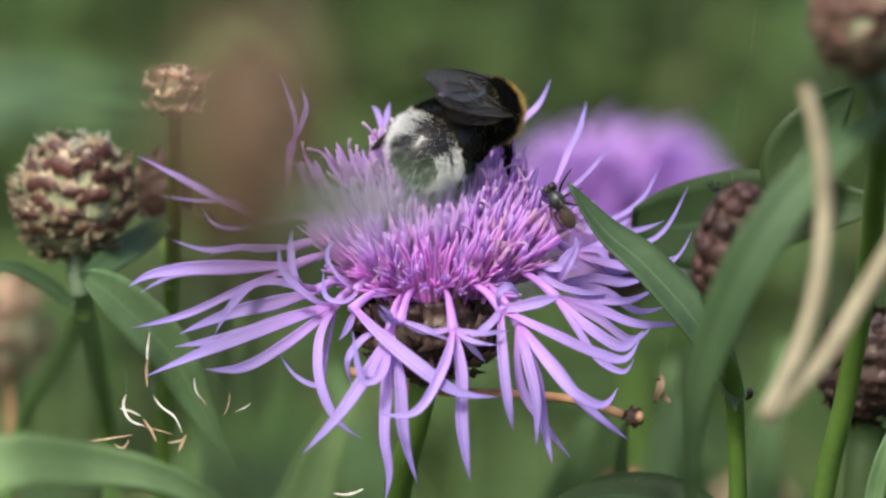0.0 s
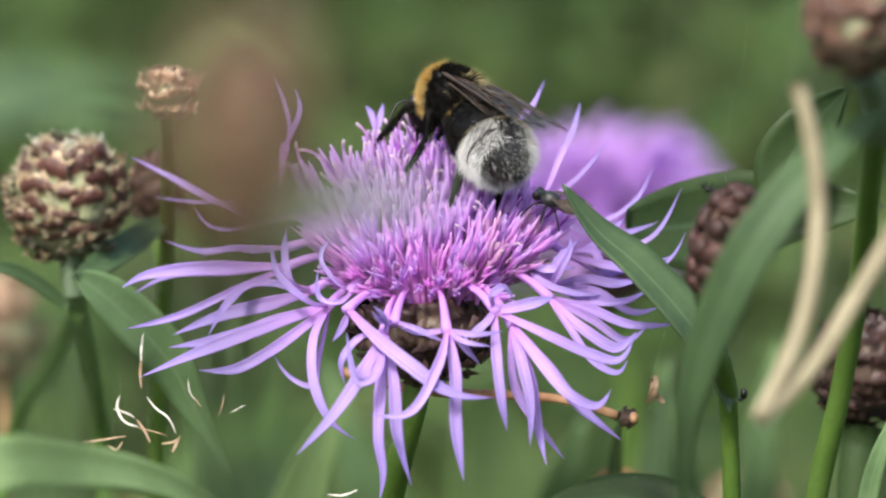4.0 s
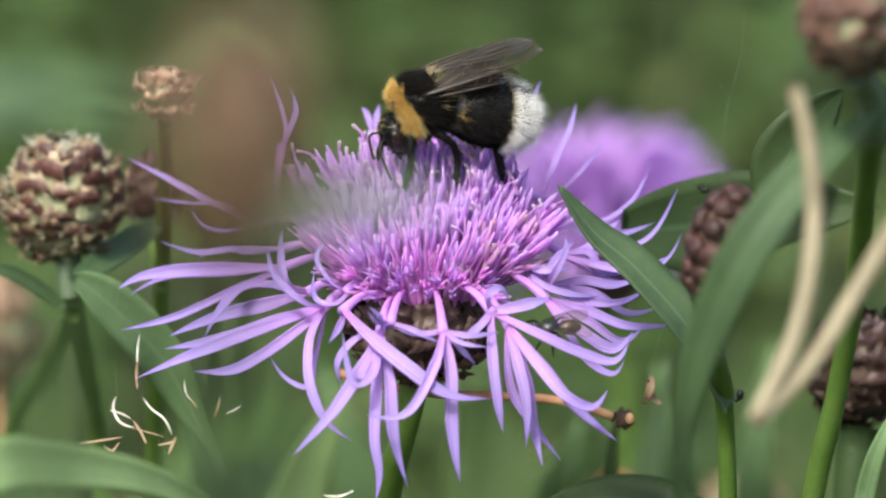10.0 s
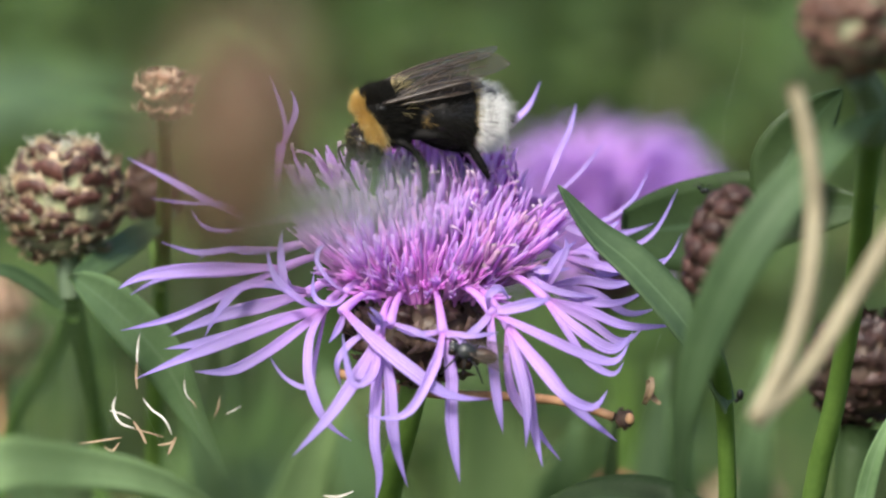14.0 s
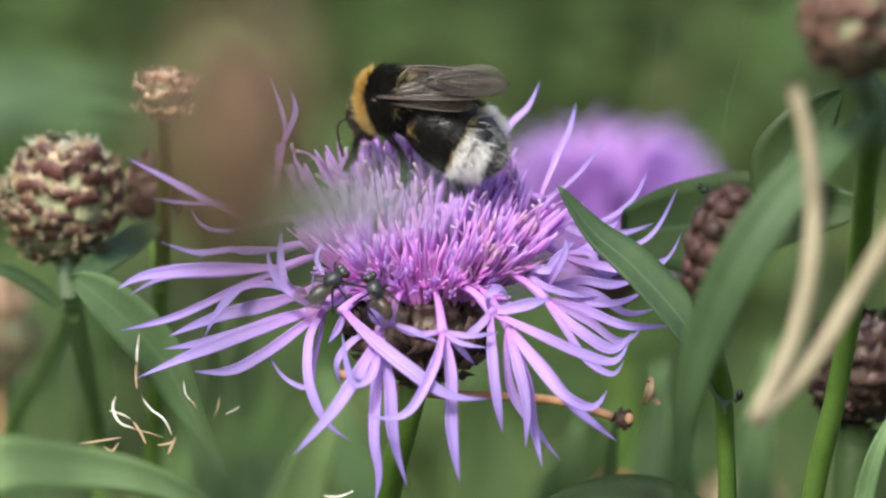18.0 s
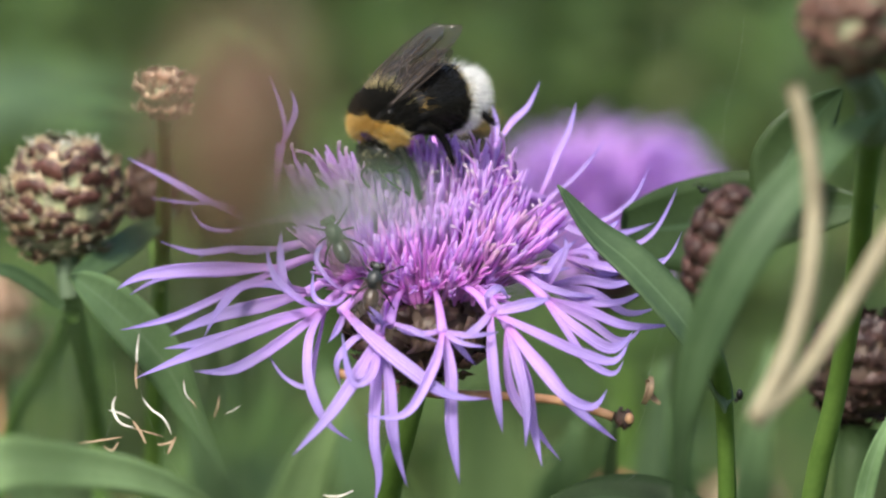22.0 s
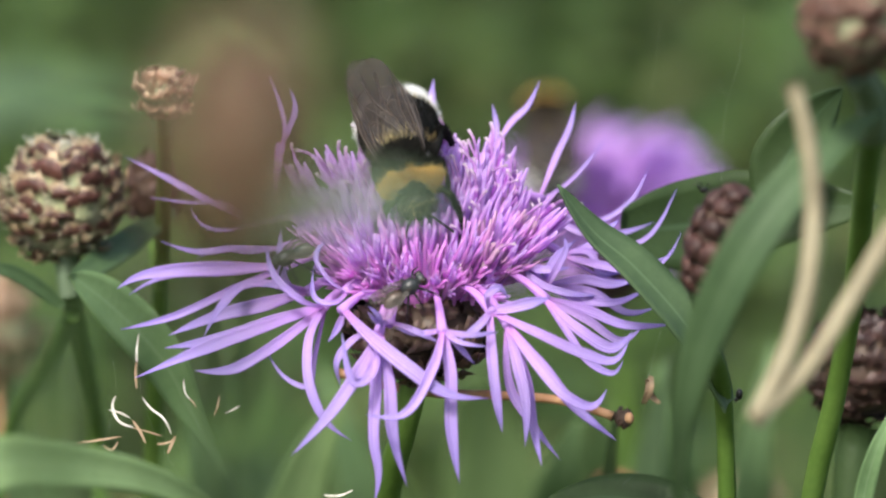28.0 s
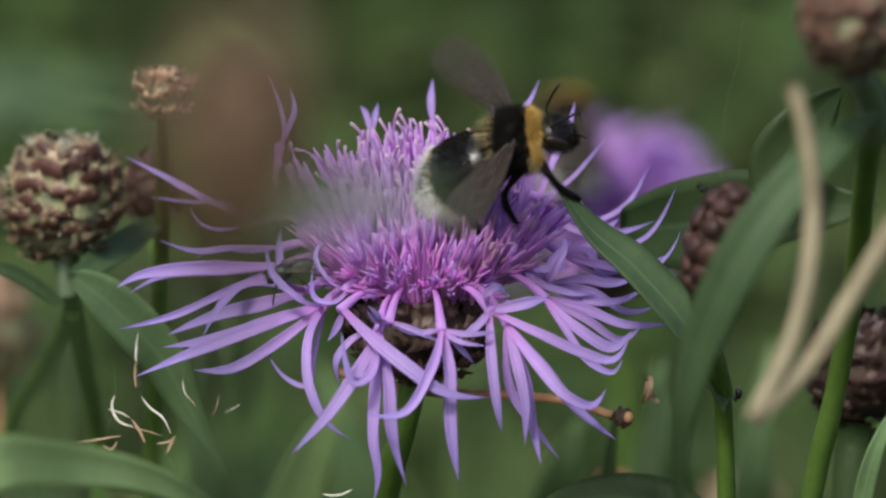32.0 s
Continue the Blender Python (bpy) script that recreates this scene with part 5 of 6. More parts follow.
    walk(bee_abdomen, [
        (0.00, pose(-0.0020, 0, -0.0003, 0, -12, 19)),
        (0.80, pose(-0.0020, 0, -0.0003, 0, -7, 25)),
        (1.20, pose(-0.0020, 0, -0.0003, 0, -8, 25)),
        (1.60, pose(-0.0020, 0, -0.0003, 0, -30, -31)),
        (2.00, pose(-0.0020, 0, -0.0003, 0, -26, -19)),
        (2.40, pose(-0.0020, 0, -0.0003, 0, -26, -26)),
        (2.80, pose(-0.0020, 0, -0.0003, 0, -24, -25)),
        (3.20, pose(-0.0020, 0, -0.0003, 0, -13, -10)),
        (3.50, pose(-0.0020, 0, -0.0003, 0, -12, -10)),
        (5.50, pose(-0.0020, 0, -0.0003, 0, -16, -13)),
        (6.00, pose(-0.0020, 0, -0.0003, 0, -15, -10)),
        (6.50, pose(-0.0020, 0, -0.0003, 0, -16, -8)),
        (7.00, pose(-0.0020, 0, -0.0003, 0, -18, -6)),
        (7.50, pose(-0.0020, 0, -0.0003, 0, -22, -1)),
        (8.00, pose(-0.0020, 0, -0.0003, 0, -24, -6)),
        (8.50, pose(-0.0020, 0, -0.0003, 0, -28, 1)),
        (9.00, pose(-0.0020, 0, -0.0003, 0, -24, -6)),
        (9.50, pose(-0.0020, 0, -0.0003, 0, -21, 1)),
        (10.00, pose(-0.0020, 0, -0.0003, 0, -19, -3)),
        (10.50, pose(-0.0020, 0, -0.0003, 0, -18, 0)),
        (11.00, pose(-0.0020, 0, -0.0003, 0, -16, 0)),
        (11.50, pose(-0.0020, 0, -0.0003, 0, -15, 1)),
        (12.00, pose(-0.0020, 0, -0.0003, 0, -17, 1)),
        (12.50, pose(-0.0020, 0, -0.0003, 0, -16, -1)),
        (13.00, pose(-0.0020, 0, -0.0003, 0, -15, 0)),
        (13.50, pose(-0.0020, 0, -0.0003, 0, -15, 0)),
        (14.00, pose(-0.0020, 0, -0.0003, 0, -15, -2)),
        (14.50, pose(-0.0020, 0, -0.0003, 0, -14, 0)),
        (16.50, pose(-0.0020, 0, -0.0003, 0, -11, 3)),
        (17.00, pose(-0.0020, 0, -0.0003, 0, -13, 12)),
        (17.50, pose(-0.0020, 0, -0.0003, 0, -21, -3)),
        (18.00, pose(-0.0020, 0, -0.0003, 0, -22, -6)),
        (18.50, pose(-0.0020, 0, -0.0003, 0, -16, 0)),
        (19.00, pose(-0.0020, 0, -0.0003, 0, -16, -11)),
        (19.50, pose(-0.0020, 0, -0.0003, 0, -13, -2)),
        (20.00, pose(-0.0020, 0, -0.0003, 0, -10, -4)),
        (20.50, pose(-0.0020, 0, -0.0003, 0, -11, -1)),
        (21.00, pose(-0.0020, 0, -0.0003, 0, -11, -1)),
        (21.50, pose(-0.0020, 0, -0.0003, 0, -11, -1)),
        (22.00, pose(-0.0020, 0, -0.0003, 0, -37, -8)),
        (22.50, pose(-0.0020, 0, -0.0003, 0, -38, -9)),
        (23.00, pose(-0.0020, 0, -0.0003, 0, -37, -8)),
        (23.50, pose(-0.0020, 0, -0.0003, 0, -36, -7)),
        (24.00, pose(-0.0020, 0, -0.0003, 0, -38, -9)),
        (24.50, pose(-0.0020, 0, -0.0003, 0, -38, -7)),
        (25.00, pose(-0.0020, 0, -0.0003, 0, -38, -6)),
        (25.50, pose(-0.0020, 0, -0.0003, 0, -38, -6)),
        (27.50, pose(-0.0020, 0, -0.0003, 0, -14, -1)),
        (27.80, pose(-0.0020, 0, -0.0003, 0, -20, 2)),
        (28.00, pose(-0.0020, 0, -0.0003, 0, -23, 4)),
        (28.30, pose(-0.0020, 0, -0.0003, 0, -25, 3)),
        (28.60, pose(-0.0020, 0, -0.0003, 0, -26, 0)),
        (29.00, pose(-0.0020, 0, -0.0003, 0, -17, -1)),
        (29.30, pose(-0.0020, 0, -0.0003, 0, -19, 1)),
        (29.60, pose(-0.0020, 0, -0.0003, 0, -20, -6)),
        (30.00, pose(-0.0020, 0, -0.0003, 0, -27, -2)),
        (30.30, pose(-0.0020, 0, -0.0003, 0, -25, 0)),
        (30.60, pose(-0.0020, 0, -0.0003, 0, -24, 2)),
        (31.00, pose(-0.0020, 0, -0.0003, 0, -25, -4)),
        (31.20, pose(-0.0020, 0, -0.0003, 0, -24, 3)),
        (31.40, pose(-0.0020, 0, -0.0003, 0, -20, -6)),
        (31.60, pose(-0.0020, 0, -0.0003, 0, -18, -3)),
        (31.80, pose(-0.0020, 0, -0.0003, 0, -20, 1)),
        (32.00, pose(-0.0020, 0, -0.0003, 0, -26, -5)),
    ])
    walk(bee_head, [(0, pose(0.0021, 0, -0.0026, 0, 24, 0)), (28.8, pose(0.0021, 0, -0.0026, 0, 24, 0)), (31.0, pose(0.0027, 0, -0.0019, 0, 0, 0)), (31.5, pose(0.0032, 0, -0.0011, 0, -30, 0)), (32, pose(0.0034, 0, -0.0008, 0, -38, 0))])
    for a, s in bee_feelers:
        at = a.location.copy()
        walk(a, [(0, pose(*at)), (30.8, pose(*at)), (31.3, pose(*at, 0, -25, 0)), (31.6, pose(*at, 0, -62 - 12 * s, -12 * s)), (32, pose(*at, 0, -70 - 16 * s, -14 * s))])
    for w, h, s in bee_wings:
        table = LIFT_LEFT if s > 0 else LIFT_RIGHT
        walk(w, [(t, pose(0.0002, 0.0018 * s, 0.0016, -6 * s, lift, -7 * s - spread * s)) for t, lift, spread in table])
        walk(h, [(t, pose(-0.0006, 0.0018 * s, 0.0012, -5 * s, lift * 0.9 - 2, -12 * s - spread * s)) for t, lift, spread in table])
    for k, lg in enumerate(bee_legs):
        g = random.Random(90 + k)
        at = lg.location * 1000
        walk(lg, [(t * 0.8, pose(at.x * MM, at.y * MM, at.z * MM, g.uniform(-7, 7), g.uniform(-9, 9), g.uniform(-10, 10))) for t in range(41)])
    walk(fly_a, [
        (0.00, pose(0.00927, -0.00376, 0.40530, -91.7, -54.6, 146.6)),
        (1.00, pose(0.00926, -0.00394, 0.40462, -87.5, -48.4, 141.3)),
        (1.60, pose(0.00922, -0.00372, 0.40543, -58.2, -32.3, 151.7)),
        (6.00, pose(0.00964, -0.00370, 0.40550, -14.4, -5.7, 170.1)),
        (6.30, pose(0.01101, 0.00394, 0.40312, -86.1, 59.8, 207.4)),
        (6.60, pose(0.01212, 0.00164, 0.40226, 6.5, 70.5, 310.6)),
        (7.00, pose(0.01295, -0.00063, 0.40151, -8.6, 68.2, 286.3)),
        (7.50, pose(0.01346, -0.00443, 0.39893, 4.5, 60.1, 295.1)),
        (8.00, pose(0.01292, -0.00718, 0.39640, -55.2, 21.4, 200.3)),
        (8.50, pose(0.01288, -0.00707, 0.39681, -18.6, -51.9, 135.0)),
        (9.00, pose(0.01310, -0.00709, 0.39672, -12.2, -57.5, 125.1)),
        (9.50, pose(0.01287, -0.01073, 0.39474, -41.8, -6.9, 178.1)),
        (10.00, pose(0.00941, -0.01246, 0.39600, -38.6, 4.5, 187.7)),
        (11.00, pose(0.00940, -0.01375, 0.39504, -39.2, 13.3, 190.2)),
        (11.50, pose(0.00839, -0.01469, 0.39541, -39.2, 13.3, 190.2)),
        (12.00, pose(0.00686, -0.01674, 0.39547, -40.6, 28.8, 195.8)),
        (12.50, pose(0.00636, -0.01808, 0.39436, -40.6, 28.8, 195.8)),
        (13.00, pose(0.00352, -0.01917, 0.39415, -38.8, 7.1, 188.1)),
        (13.50, pose(0.00387, -0.01897, 0.39487, -38.6, 4.2, 187.3)),
        (14.00, pose(0.00204, -0.01778, 0.39546, -38.5, -13.7, 182.9)),
        (14.50, pose(0.00189, -0.01636, 0.39692, -37.2, -40.8, 158.4)),
        (16.50, pose(-0.00559, -0.01384, 0.39859, -33.5, -35.5, 159.4)),
        (17.50, pose(-0.00636, -0.01368, 0.39917, -35.0, -23.6, 166.0)),
        (18.00, pose(-0.00596, -0.01350, 0.39985, -34.6, -56.1, 142.8)),
        (18.50, pose(-0.00606, -0.01348, 0.39994, -7.2, -68.2, 106.3)),
        (19.00, pose(-0.00596, -0.01339, 0.40027, 30.3, -66.0, 59.7)),
        (20.00, pose(-0.00596, -0.01327, 0.40070, 18.4, -66.0, 59.7)),
        (25.50, pose(-0.00609, -0.01328, 0.40066, 27.5, -62.2, 47.7)),
        (27.50, pose(-0.00373, -0.01447, 0.40009, 37.8, -31.9, 17.9)),
        (28.50, pose(-0.00224, -0.01430, 0.40072, 38.0, -33.4, 17.5)),
        (29.50, pose(-0.00190, -0.01425, 0.40092, 34.5, -44.5, 24.8)),
        (30.20, pose(-0.00781, -0.01457, 0.39973, -41.1, -48.7, 150.9)),
        (31.00, pose(-0.01183, -0.01510, 0.39775, -37.7, -4.5, 172.3)),
        (31.40, pose(-0.01547, -0.02190, 0.39555, -38.4, 12.1, 183.3)),
        (31.70, pose(-0.02872, -0.04470, 0.38773, -30.3, 28.8, 195.8)),
        (32.00, pose(-0.03864, -0.06582, 0.38618, -30.3, 28.8, 195.8)),
    ])
    walk(fly_b, [
        (0.00, pose(-0.04490, 0.00428, 0.39667, 39.5, 25.6, -7.4)),
        (14.00, pose(-0.04393, 0.00434, 0.39687, 39.5, 25.6, -7.4)),
        (15.50, pose(-0.02752, 0.00401, 0.39178, 38.2, 6.1, -1.6)),
        (16.50, pose(-0.01688, -0.00533, 0.39555, 25.4, 4.5, -7.7)),
        (17.00, pose(-0.01397, -0.00835, 0.39587, 29.9, -1.6, -5.8)),
        (17.50, pose(-0.01133, -0.01016, 0.39684, 29.7, 4.5, -7.7)),
        (18.00, pose(-0.00977, -0.00942, 0.39961, 45.2, -38.9, 12.5)),
        (18.50, pose(-0.00997, -0.00892, 0.40150, 26.6, -73.7, 66.8)),
        (19.00, pose(-0.00957, -0.00864, 0.40252, 49.7, -66.4, 37.8)),
        (20.00, pose(-0.00962, -0.00832, 0.40372, -52.3, -58.4, 140.5)),
        (24.00, pose(-0.00981, -0.00848, 0.40311, -52.3, -58.4, 140.5)),
        (25.50, pose(-0.01060, -0.00864, 0.40252, -56.8, -51.9, 148.7)),
        (27.50, pose(-0.01338, -0.00588, 0.40124, -50.6, -22.4, 173.7)),
        (28.50, pose(-0.01432, -0.00520, 0.39991, -7.3, 69.6, 226.0)),
        (29.50, pose(-0.01392, -0.00530, 0.39953, 67.7, 51.8, 340.1)),
        (32.00, pose(-0.01425, -0.00540, 0.39916, -30.9, 19.8, 185.5)),
    ])


# ---- the bumblebee; its head points to +x ----
def fur(name, parent, mat, radii, centre, count, length, keep, seed, lay=0.55, width=0.05, label="", curl=0.25):
    """Tapered hairs on an egg; keep(n) gives how dense they stand (0 to 1) where the outward way is n, an array of rows."""
    g = np.random.default_rng(seed)
    n = g.normal(size=(count * 14, 3))
    n /= np.linalg.norm(n, axis=1)[:, None]
    n = n[g.random(len(n)) < keep(n)][:count]
    k = len(n)
    rad = np.array(radii)
    p0 = n * rad + np.array(centre)
    out = n / rad
    out /= np.linalg.norm(out, axis=1)[:, None]
    patch = np.stack([np.sin(n @ g.normal(size=3) * 9 + q) for q in range(3)], 1) * 0.16
    way = out + np.array([-lay, 0, -0.08]) + g.normal(size=(k, 3)) * 0.2 + patch
    way /= np.linalg.norm(way, axis=1)[:, None]
    ln = (length * g.uniform(0.55, 1.25, k))[:, None]
    side = np.cross(way, g.normal(size=(k, 3)))
    side *= width / 2 / np.linalg.norm(side, axis=1)[:, None]
    mid = p0 + way * ln * 0.55
    tip = p0 + way * ln + np.array([-curl, 0, -0.3 * curl]) * ln + g.normal(size=(k, 3)) * ln * 0.08
    verts = np.stack([p0 - side - out * 0.1, p0 + side - out * 0.1, mid + side * 0.75, mid - side * 0.75, tip], 1).reshape(-1, 3) * MM
    b = np.arange(k)[:, None] * 5
    me = bpy.data.meshes.new(name)
    me.from_pydata(verts.tolist(), [], (b + np.array([0, 1, 2, 3])).tolist() + (b + np.array([3, 2, 4])).tolist())
    me.materials.append(mat)
    return shared(name, me, parent, label)


def egg(name, parent, mat, centre, radii, label="", ripple=0.0, rings=16):
    return part(name, ovoid(bmesh.new(), centre, radii, rings, 24, ripple), mat, parent, label)


def limb(name, parent, mat, r, *points, label=""):
    bm = bmesh.new()
    sweep(bm, points, 5 * (len(points) - 1), round_section(r, 7), (0.3, 0.2, 1))
    return part(name, bm, mat, parent, label)


# veins of a wing: (share of the length, share of the width from the hind edge) along each
VEINS = (((0.02, 0.75), (0.25, 0.86), (0.5, 0.90), (0.62, 0.96)), ((0.02, 0.6), (0.22, 0.66), (0.38, 0.68), (0.52, 0.78), (0.78, 0.94)), ((0.04, 0.45), (0.2, 0.40), (0.4, 0.42), (0.62, 0.5), (0.84, 0.62)),
         ((0.04, 0.35), (0.25, 0.22), (0.45, 0.12), (0.55, 0.03)), ((0.38, 0.42), (0.48, 0.30), (0.62, 0.28), (0.8, 0.3)), ((0.34, 0.67), (0.36, 0.55), (0.36, 0.42)), ((0.5, 0.77), (0.54, 0.62), (0.55, 0.47)), ((0.63, 0.85), (0.68, 0.7), (0.68, 0.53)), ((0.45, 0.42), (0.44, 0.26), (0.42, 0.14)))


def wing(name, parent, mat, length, width, label=""):
    """A pleated wing near the plane z = 0, its root at the origin, stretched along -x; the outer edge is the straighter one."""
    bm = bmesh.new()
    n, across = 34, 15
    big = abs(width)

    def edges(v):
        end = max(0.0, 1 - max(0.0, (v - 0.80) / 0.20) ** 2.2) ** 0.5
        return width * (0.05 + 0.20 * math.sin(math.pi * min(1, v * 0.9)) ** 0.8) * end, -width * (0.07 + 0.62 * math.sin(math.pi * min(1, 0.06 + 0.72 * v) ** 1.35) ** 1.1) * end

    def place(v, s):
        hi, lo = edges(v)
        pleat = 0.024 * big * math.sin(s * 19 + 2.2 * v) * (1 - 0.55 * v) + 0.05 * big * math.sin(3.5 * v + s) - 0.10 * big * v * v
        return Vector((-length * v, lo + (hi - lo) * s, pleat))
    rows_v = [[bm.verts.new(place(i / n, j / (across - 1)) * MM) for j in range(across)] for i in range(n + 1)]
    for a, b in zip(rows_v, rows_v[1:]):
        for j in range(across - 1):
            bm.faces.new((a[j], a[j + 1], b[j + 1], b[j]))
    ob = part(name, bm, mat, parent, label)
    bm = bmesh.new()
    sweep(bm, [place(v, 0.99) for v in (0.0, 0.15, 0.3, 0.45, 0.6, 0.75, 0.88)], 16, round_section(lambda v: 0.0135 * length * (1.15 - v), 5), (0, 0, 1))
    for line in VEINS:
        sweep(bm, [place(v, s) + Vector((0, 0, 0.01 * big)) for v, s in line], 8, round_section(lambda v: 0.0062 * length * (1.15 - 0.5 * v), 4), (0, 0, 1))
    part("vein", bm, VEIN, ob)
    return ob


def abdomen_mesh(radii, centre):
    """An egg of overlapping rings with a blunt front and a narrower, down-curved end."""
    bm = bmesh.new()
    rings, sides = 54, 30
    rows_v = []
    for i in range(1, rings):
        a = math.pi * i / rings
        x = math.cos(a)
        seg = ((1 - x) * 3.1) % 1
        r = math.sin(a) * (1 + 0.022 * seg - 0.011)
        rows_v.append([bm.verts.new(Vector((centre[0] + radii[0] * x, radii[1] * r * math.cos(q), centre[2] + radii[2] * r * math.sin(q))) * MM) for q in [2 * math.pi * j / sides for j in range(sides)]])
    for a, b in zip(rows_v, rows_v[1:]):
        for j in range(sides):
            bm.faces.new((a[j], a[(j + 1) % sides], b[(j + 1) % sides], b[j]))
    bm.faces.new(rows_v[0][::-1])
    bm.faces.new(rows_v[-1])
    return bm


def make_bee():
    b = root("bumblebee", "furry black bumblebee with golden collar and white tail", "bumblebee")
    T, O = (2.35, 2.5, 2.45), (0, 0, 0)
    egg("thorax", b, THORAX, O, T)

    def collar_at(n):
        return n[:, 0] * 0.92 - n[:, 2] * 0.30 + 0.04 * np.sin(n[:, 1] * 9)
    fur("back_fur", b, FUR_BLACK, T, O, 3000, 0.62, lambda n: (n[:, 2] > 0.72) & (collar_at(n) < 0.42), 10, width=0.04)
    fur("thorax_fur", b, FUR_BLACK, T, O, 9500, 1.0, lambda n: (collar_at(n) < 0.42) & (n[:, 2] < 0.84), 1, width=0.042)
    fur("collar", b, FUR_GOLD, T, O, 5600, 1.1, lambda n: np.clip((collar_at(n) - 0.38) / 0.10, 0, 1) * (collar_at(n) < 0.74) * (n[:, 2] > -0.75), 2, 0.1, 0.04, "band of golden yellow fur")
    fur("collar_edge", b, FUR_BUFF, T, O, 420, 1.4, lambda n: (collar_at(n) > 0.34) & (collar_at(n) < 0.78) & (n[:, 2] > -0.7), 13, -0.1, 0.03, "long pale yellow hairs over the collar")
    fur("cheek_fur", b, FUR_BUFF, T, O, 900, 1.15, lambda n: (collar_at(n) > 0.28) & (collar_at(n) < 0.72) & (n[:, 2] < 0.05) & (n[:, 2] > -0.75) & (np.abs(n[:, 1]) > 0.45), 12, 0.0, 0.038, "pale yellow fur at the collar's ends")
    fur("waist_fur", b, FUR_BUFF, T, O, 240, 1.45, lambda n: (n[:, 0] < -0.45) & (n[:, 0] > -0.92) & (n[:, 2] > 0.25), 3, -0.15, 0.035, "sparse buff fur")
    A, C = (5.0, 3.45, 3.05), (-5.0, 0, 0)
    ab = part("abdomen", abdomen_mesh(A, C), CHITIN, b, "shiny black segmented abdomen")
    ab.location = Vector((-2.0, 0, -0.3)) * MM

    def flank(n):
        return np.clip(0.28 + 1.1 * np.abs(np.arctan2(n[:, 1], n[:, 2])) / 1.6 - 0.2, 0.1, 1)

    def bare(n):
        return np.clip((np.abs(np.arctan2(n[:, 1], n[:, 2])) - 0.40) / 0.35, 0.015, 1)
    fur("front_fur", ab, FUR_BROWN, A, C, 150, 0.9, lambda n: (n[:, 0] > 0.66) & (n[:, 0] < 0.82) & (np.abs(n[:, 1]) > 0.4) & (n[:, 2] < 0.45) & (n[:, 2] > -0.25), 4, 1.0, 0.034, "golden brown fur at the waist")
    fur("black_fur", ab, FUR_BLACK, A, C, 9500, 0.6, lambda n: ((n[:, 0] < 0.72) & (n[:, 0] > -0.17)) * np.clip(flank(n) + 0.7 * (n[:, 0] > 0.12), 0, 1), 5, 1.0, 0.036)
    fur("cream_fur", ab, FUR_BUFF, A, C, 420, 0.8, lambda n: (n[:, 0] < -0.10) & (n[:, 0] > -0.20) & (n[:, 2] > -0.5), 9, 0.8, 0.035)
    fur("white_tail", ab, FUR_WHITE, A, C, 5200, 0.95, lambda n: ((n[:, 0] < -0.16) & (n[:, 0] > -0.68) & (np.abs(n[:, 0] + 0.40) > 0.025)) * np.where(n[:, 0] > -0.33, np.clip(bare(n) + 0.05, 0, 1), bare(n)), 6, 0.55, 0.034, "broad band of white fur")
    fur("tail_tip", ab, FUR_GREY, A, C, 800, 0.75, lambda n: n[:, 0] < -0.36, 7, 0.9, 0.028, "sparse grey hairs on the tail's end")
    fur("belly_fur", ab, FUR_BLACK, A, C, 900, 0.5, lambda n: (n[:, 0] < -0.6) & (n[:, 2] < 0.1), 17, 0.9, 0.036)
    feelers = []
    hd = egg("head", b, CHITIN, (0, 0, 0), (1.3, 1.75, 1.85), rings=14)
    hd.location = Vector((2.1, 0, -2.6)) * MM
    fur("face_fur", hd, FUR_BLACK, (1.3, 1.75, 1.85), O, 2600, 0.5, lambda n: np.where(np.abs(n[:, 1]) > 0.7, 0.25, 1), 8, 0.0, 0.036)
    fur("brow_fur", hd, FUR_BUFF, (1.3, 1.75, 1.85), O, 60, 0.7, lambda n: (n[:, 2] > 0.55) & (n[:, 0] > 0), 18, -0.4, 0.03, "few buff hairs on the crown")
    for s in (-1, 1):
        e = egg("eye", hd, EYE, (0, 0, 0), (0.6, 0.42, 1.15), rings=10)
        e.location = Vector((0.3, s * 1.42, 0.15)) * MM
        a = limb("antenna", hd, CHITIN, lambda v: 0.10 + 0.03 * v, (0, 0, 0), (0.6, s * 0.5, 0.3), (1.1, s * 0.9, 0.1), (1.5, s * 1.4, -1.2), (1.7, s * 1.8, -2.8))
        a.location = Vector((1.0, s * 0.45, 0.4)) * MM
        feelers.append((a, s))
    limb("tongue", hd, CHITIN, lambda v: 0.26 * (1.2 - v), (0.6, 0, -1.4), (0.8, 0, -2.0), (0.7, 0, -2.9))
    wings = []
    for s in (-1, 1):
        w = wing("wing", b, WING, 12.0, 4.6 * s, "smoky brown translucent forewing")
        w.location = Vector((0.2, s * 1.8, 1.6)) * MM
        h = wing("hind_wing", b, WING, 8.4, 3.6 * s, "smoky brown hindwing")
        h.location = Vector((-0.6, s * 1.8, 1.2)) * MM
        egg("wing_scale", b, CHITIN, (0.35, s * 2.2, 1.4), (0.45, 0.3, 0.3), rings=8)
        wings.append((w, h, s))
    legs = []
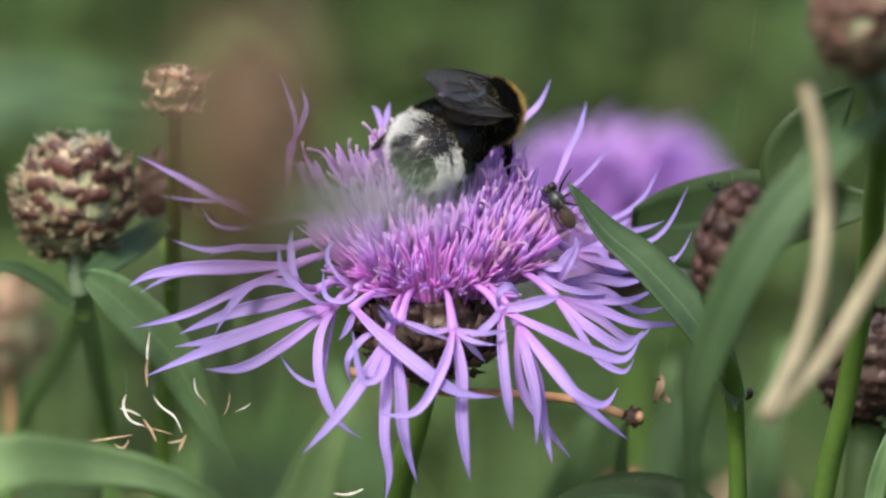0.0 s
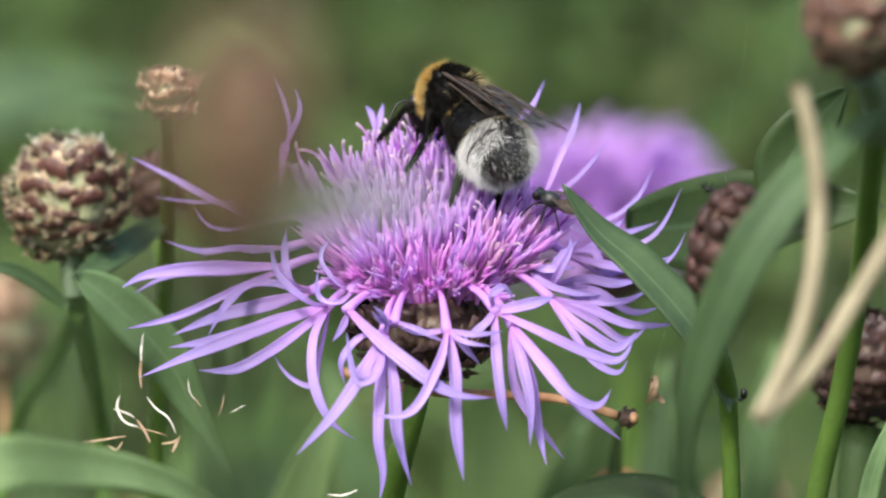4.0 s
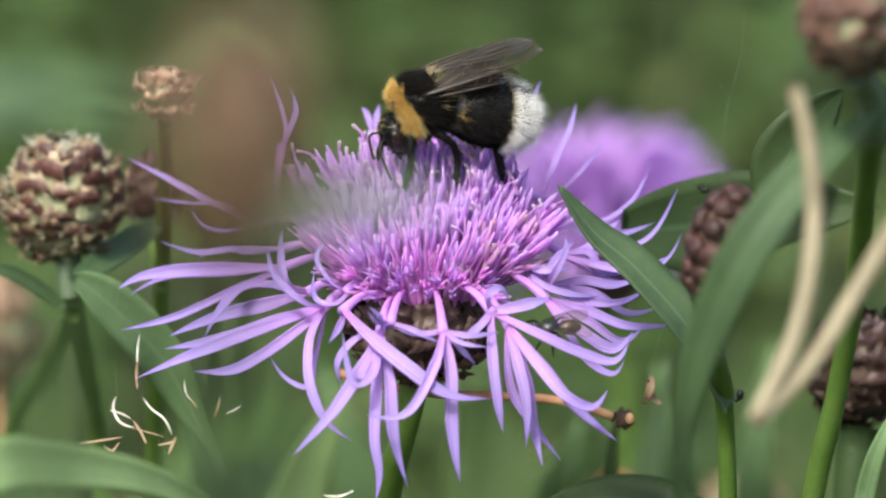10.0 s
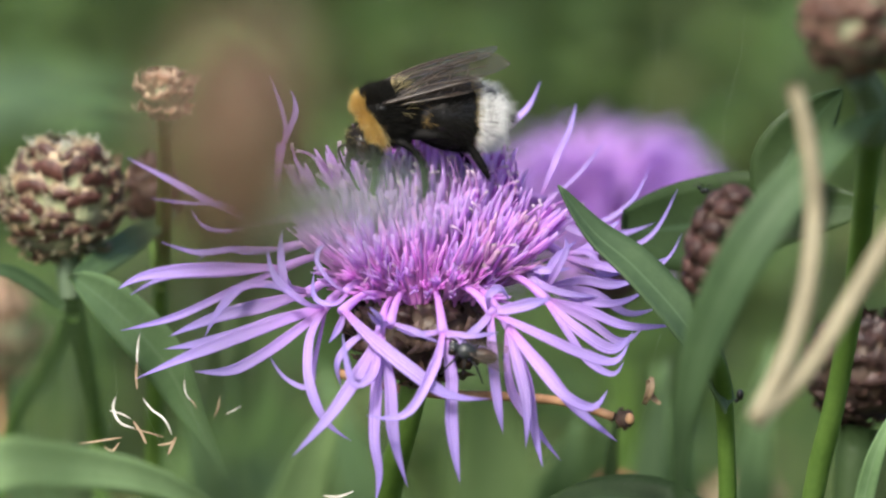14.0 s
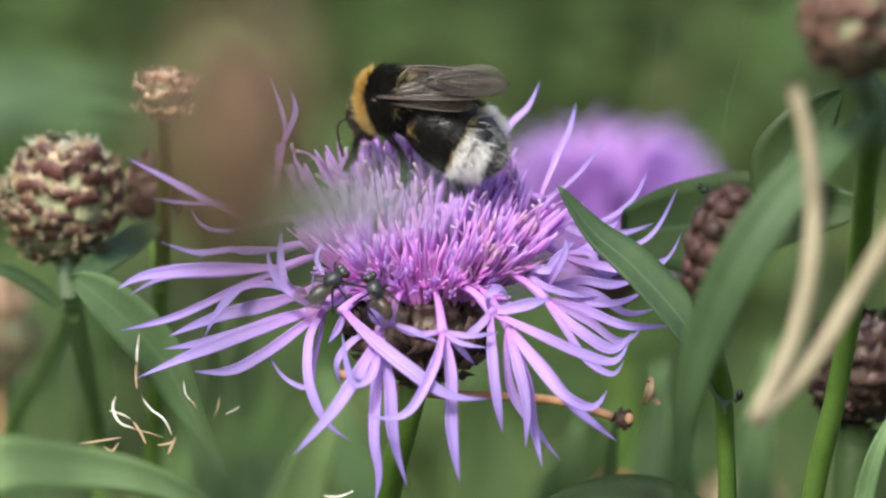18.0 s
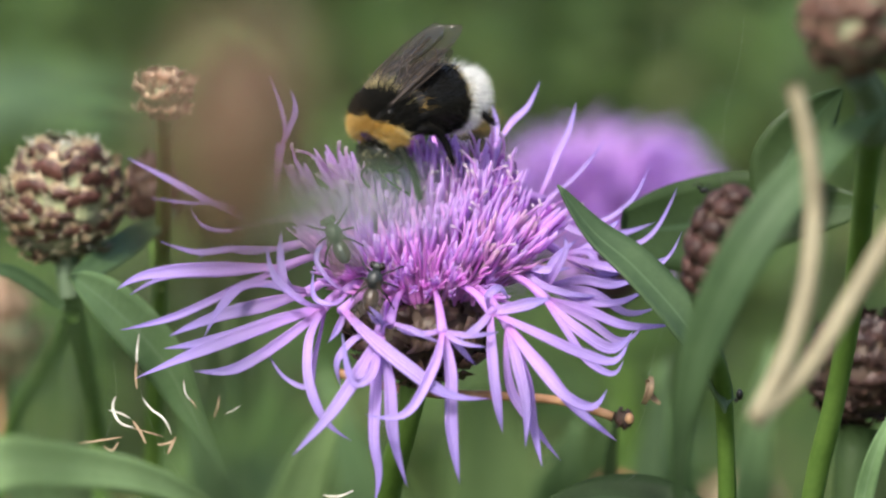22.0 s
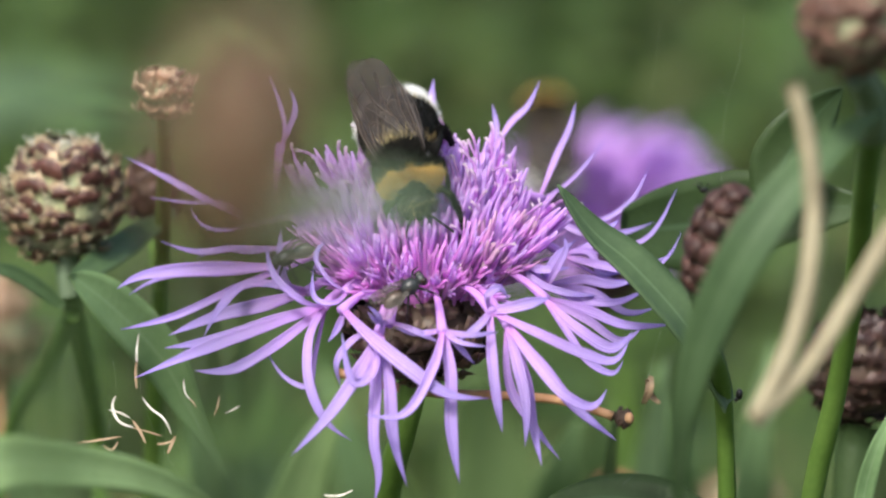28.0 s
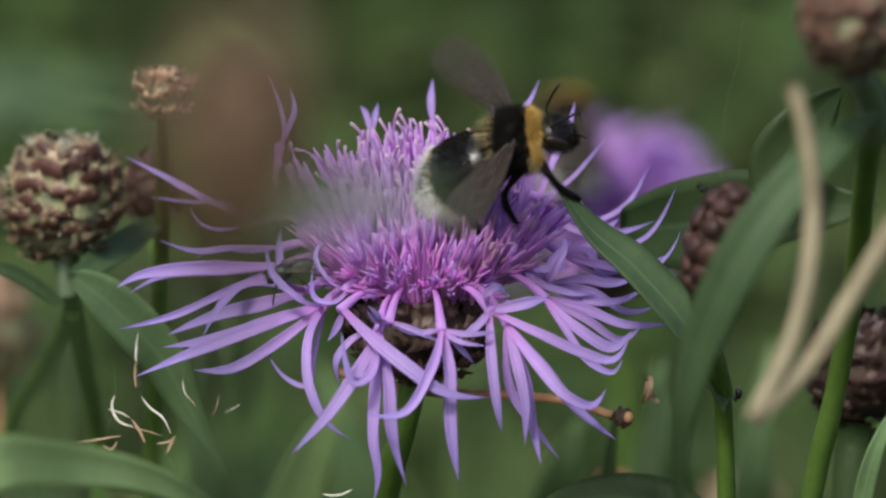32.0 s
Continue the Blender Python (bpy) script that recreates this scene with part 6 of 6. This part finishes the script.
    for s in (-1, 1):
        for name, x, pts, r in (("front_leg", 1.4, ((0, 0, 0), (0.5, 1.4, -0.4), (1.0, 1.9, -2.2), (1.5, 2.0, -3.4), (2.0, 2.0, -4.4)), 0.27),
                                ("middle_leg", 0.0, ((0, 0, 0), (-1.0, 1.3, -0.2), (-2.2, 1.7, -1.6), (-2.4, 1.8, -3.8), (-2.0, 1.9, -5.4)), 0.31),
                                ("hind_leg", -1.6, ((0, 0, 0), (-2.4, 1.3, -0.4), (-4.5, 1.6, -1.5), (-5.4, 1.7, -3.8), (-5.8, 1.7, -5.8)), 0.42)):
            p4 = [(q[0], q[1] * s, q[2]) for q in pts]
            lg = limb("leg", b, LEG_SKIN, lambda v, r=r: r * (1.05 + 0.30 * math.sin(v * 9.4 + 0.3) - 0.62 * v * v), *p4)
            lg.name = name
            lg.location = Vector((x, s * 1.4, -1.9)) * MM
            g = random.Random(len(legs))
            bm = bmesh.new()
            line = spline(p4, 70)
            for i, q in enumerate(line[5:]):
                for _ in range(34 if i < 45 else 16):
                    d = Vector((g.gauss(0, 1), g.gauss(0, 1), g.gauss(0, 1))).normalized()
                    sd = d.cross(Vector((1, 0.3, 0.2))).normalized() * 0.035
                    vs = [bm.verts.new((q + k) * MM) for k in (-sd, sd, d * (r + (0.16 + 0.36 * g.random()) * (1 - 0.006 * i)) + Vector((-0.12, 0, -0.12)))]
                    bm.faces.new(vs)
            part("leg_bristle", bm, FUR_BLACK, lg)
            legs.append(lg)
    return b, ab, hd, wings, legs, feelers


bee, bee_abdomen, bee_head, bee_wings, bee_legs, bee_feelers = make_bee()
for w, h, s in bee_wings:
    w.rotation_euler = (radians(-14 * s), radians(26), radians(-7 * s))
    h.rotation_euler = (radians(-10 * s), radians(20), radians(-14 * s))
bee_behind = copy_thing(bee, pose(0, 0, 0))
tagged(bee_behind, "second bumblebee with golden collar on the farther bloom")


def make_fly(label, amber):
    f = root("fly", label, "fly", "small flies on the bloom")
    egg("thorax", f, FLY_SKIN, (0, 0, 0), (0.95, 0.75, 0.75))
    egg("abdomen", f, FLY_AMBER if amber else FLY_SKIN, (-1.75, 0, -0.1), (1.15, 0.72, 0.6), ripple=0.03)
    egg("head", f, FLY_SKIN, (1.2, 0, -0.05), (0.42, 0.66, 0.55))
    for s in (-1, 1):
        e = egg("eye", f, EYE, (1.28, s * 0.42, 0.05), (0.36, 0.34, 0.46), rings=10)
        w = wing("wing", f, FLY_WING, 3.7, 1.4 * s, "clear grey wing")
        w.location = Vector((-0.1, s * 0.5, 0.55)) * MM
        w.rotation_euler = (0, radians(-4), radians(-14 * s))
        for x, fx in ((0.55, 1.0), (0.0, -0.1), (-0.5, -1.2)):
            limb("leg", f, CHITIN, lambda v: 0.11 * (1.15 - 0.6 * v), (x, s * 0.4, -0.4), (x + fx * 0.5, s * 1.2, -0.3), (x + fx, s * 1.7, -1.0), (x + fx * 1.3, s * 2.0, -1.5))
    bm = bmesh.new()
    g = random.Random(3)
    for _ in range(90):
        d = Vector((g.gauss(0, 1), g.gauss(0, 1), abs(g.gauss(0, 1)))).normalized()
        q = Vector((d.x * 0.95, d.y * 0.75, d.z * 0.75))
        sd = d.cross(Vector((1, 0.3, 0.2))).normalized() * 0.025
        bm.faces.new([bm.verts.new((q + k) * MM) for k in (-sd, sd, d * 0.45 + Vector((-0.25, 0, 0)))])
    part("bristle", bm, CHITIN, f)
    return f


fly_a = make_fly("small grey-black fly with amber waist and clear wings", True)
fly_b = make_fly("small dark greenish-grey fly with clear wings", False)

motions()
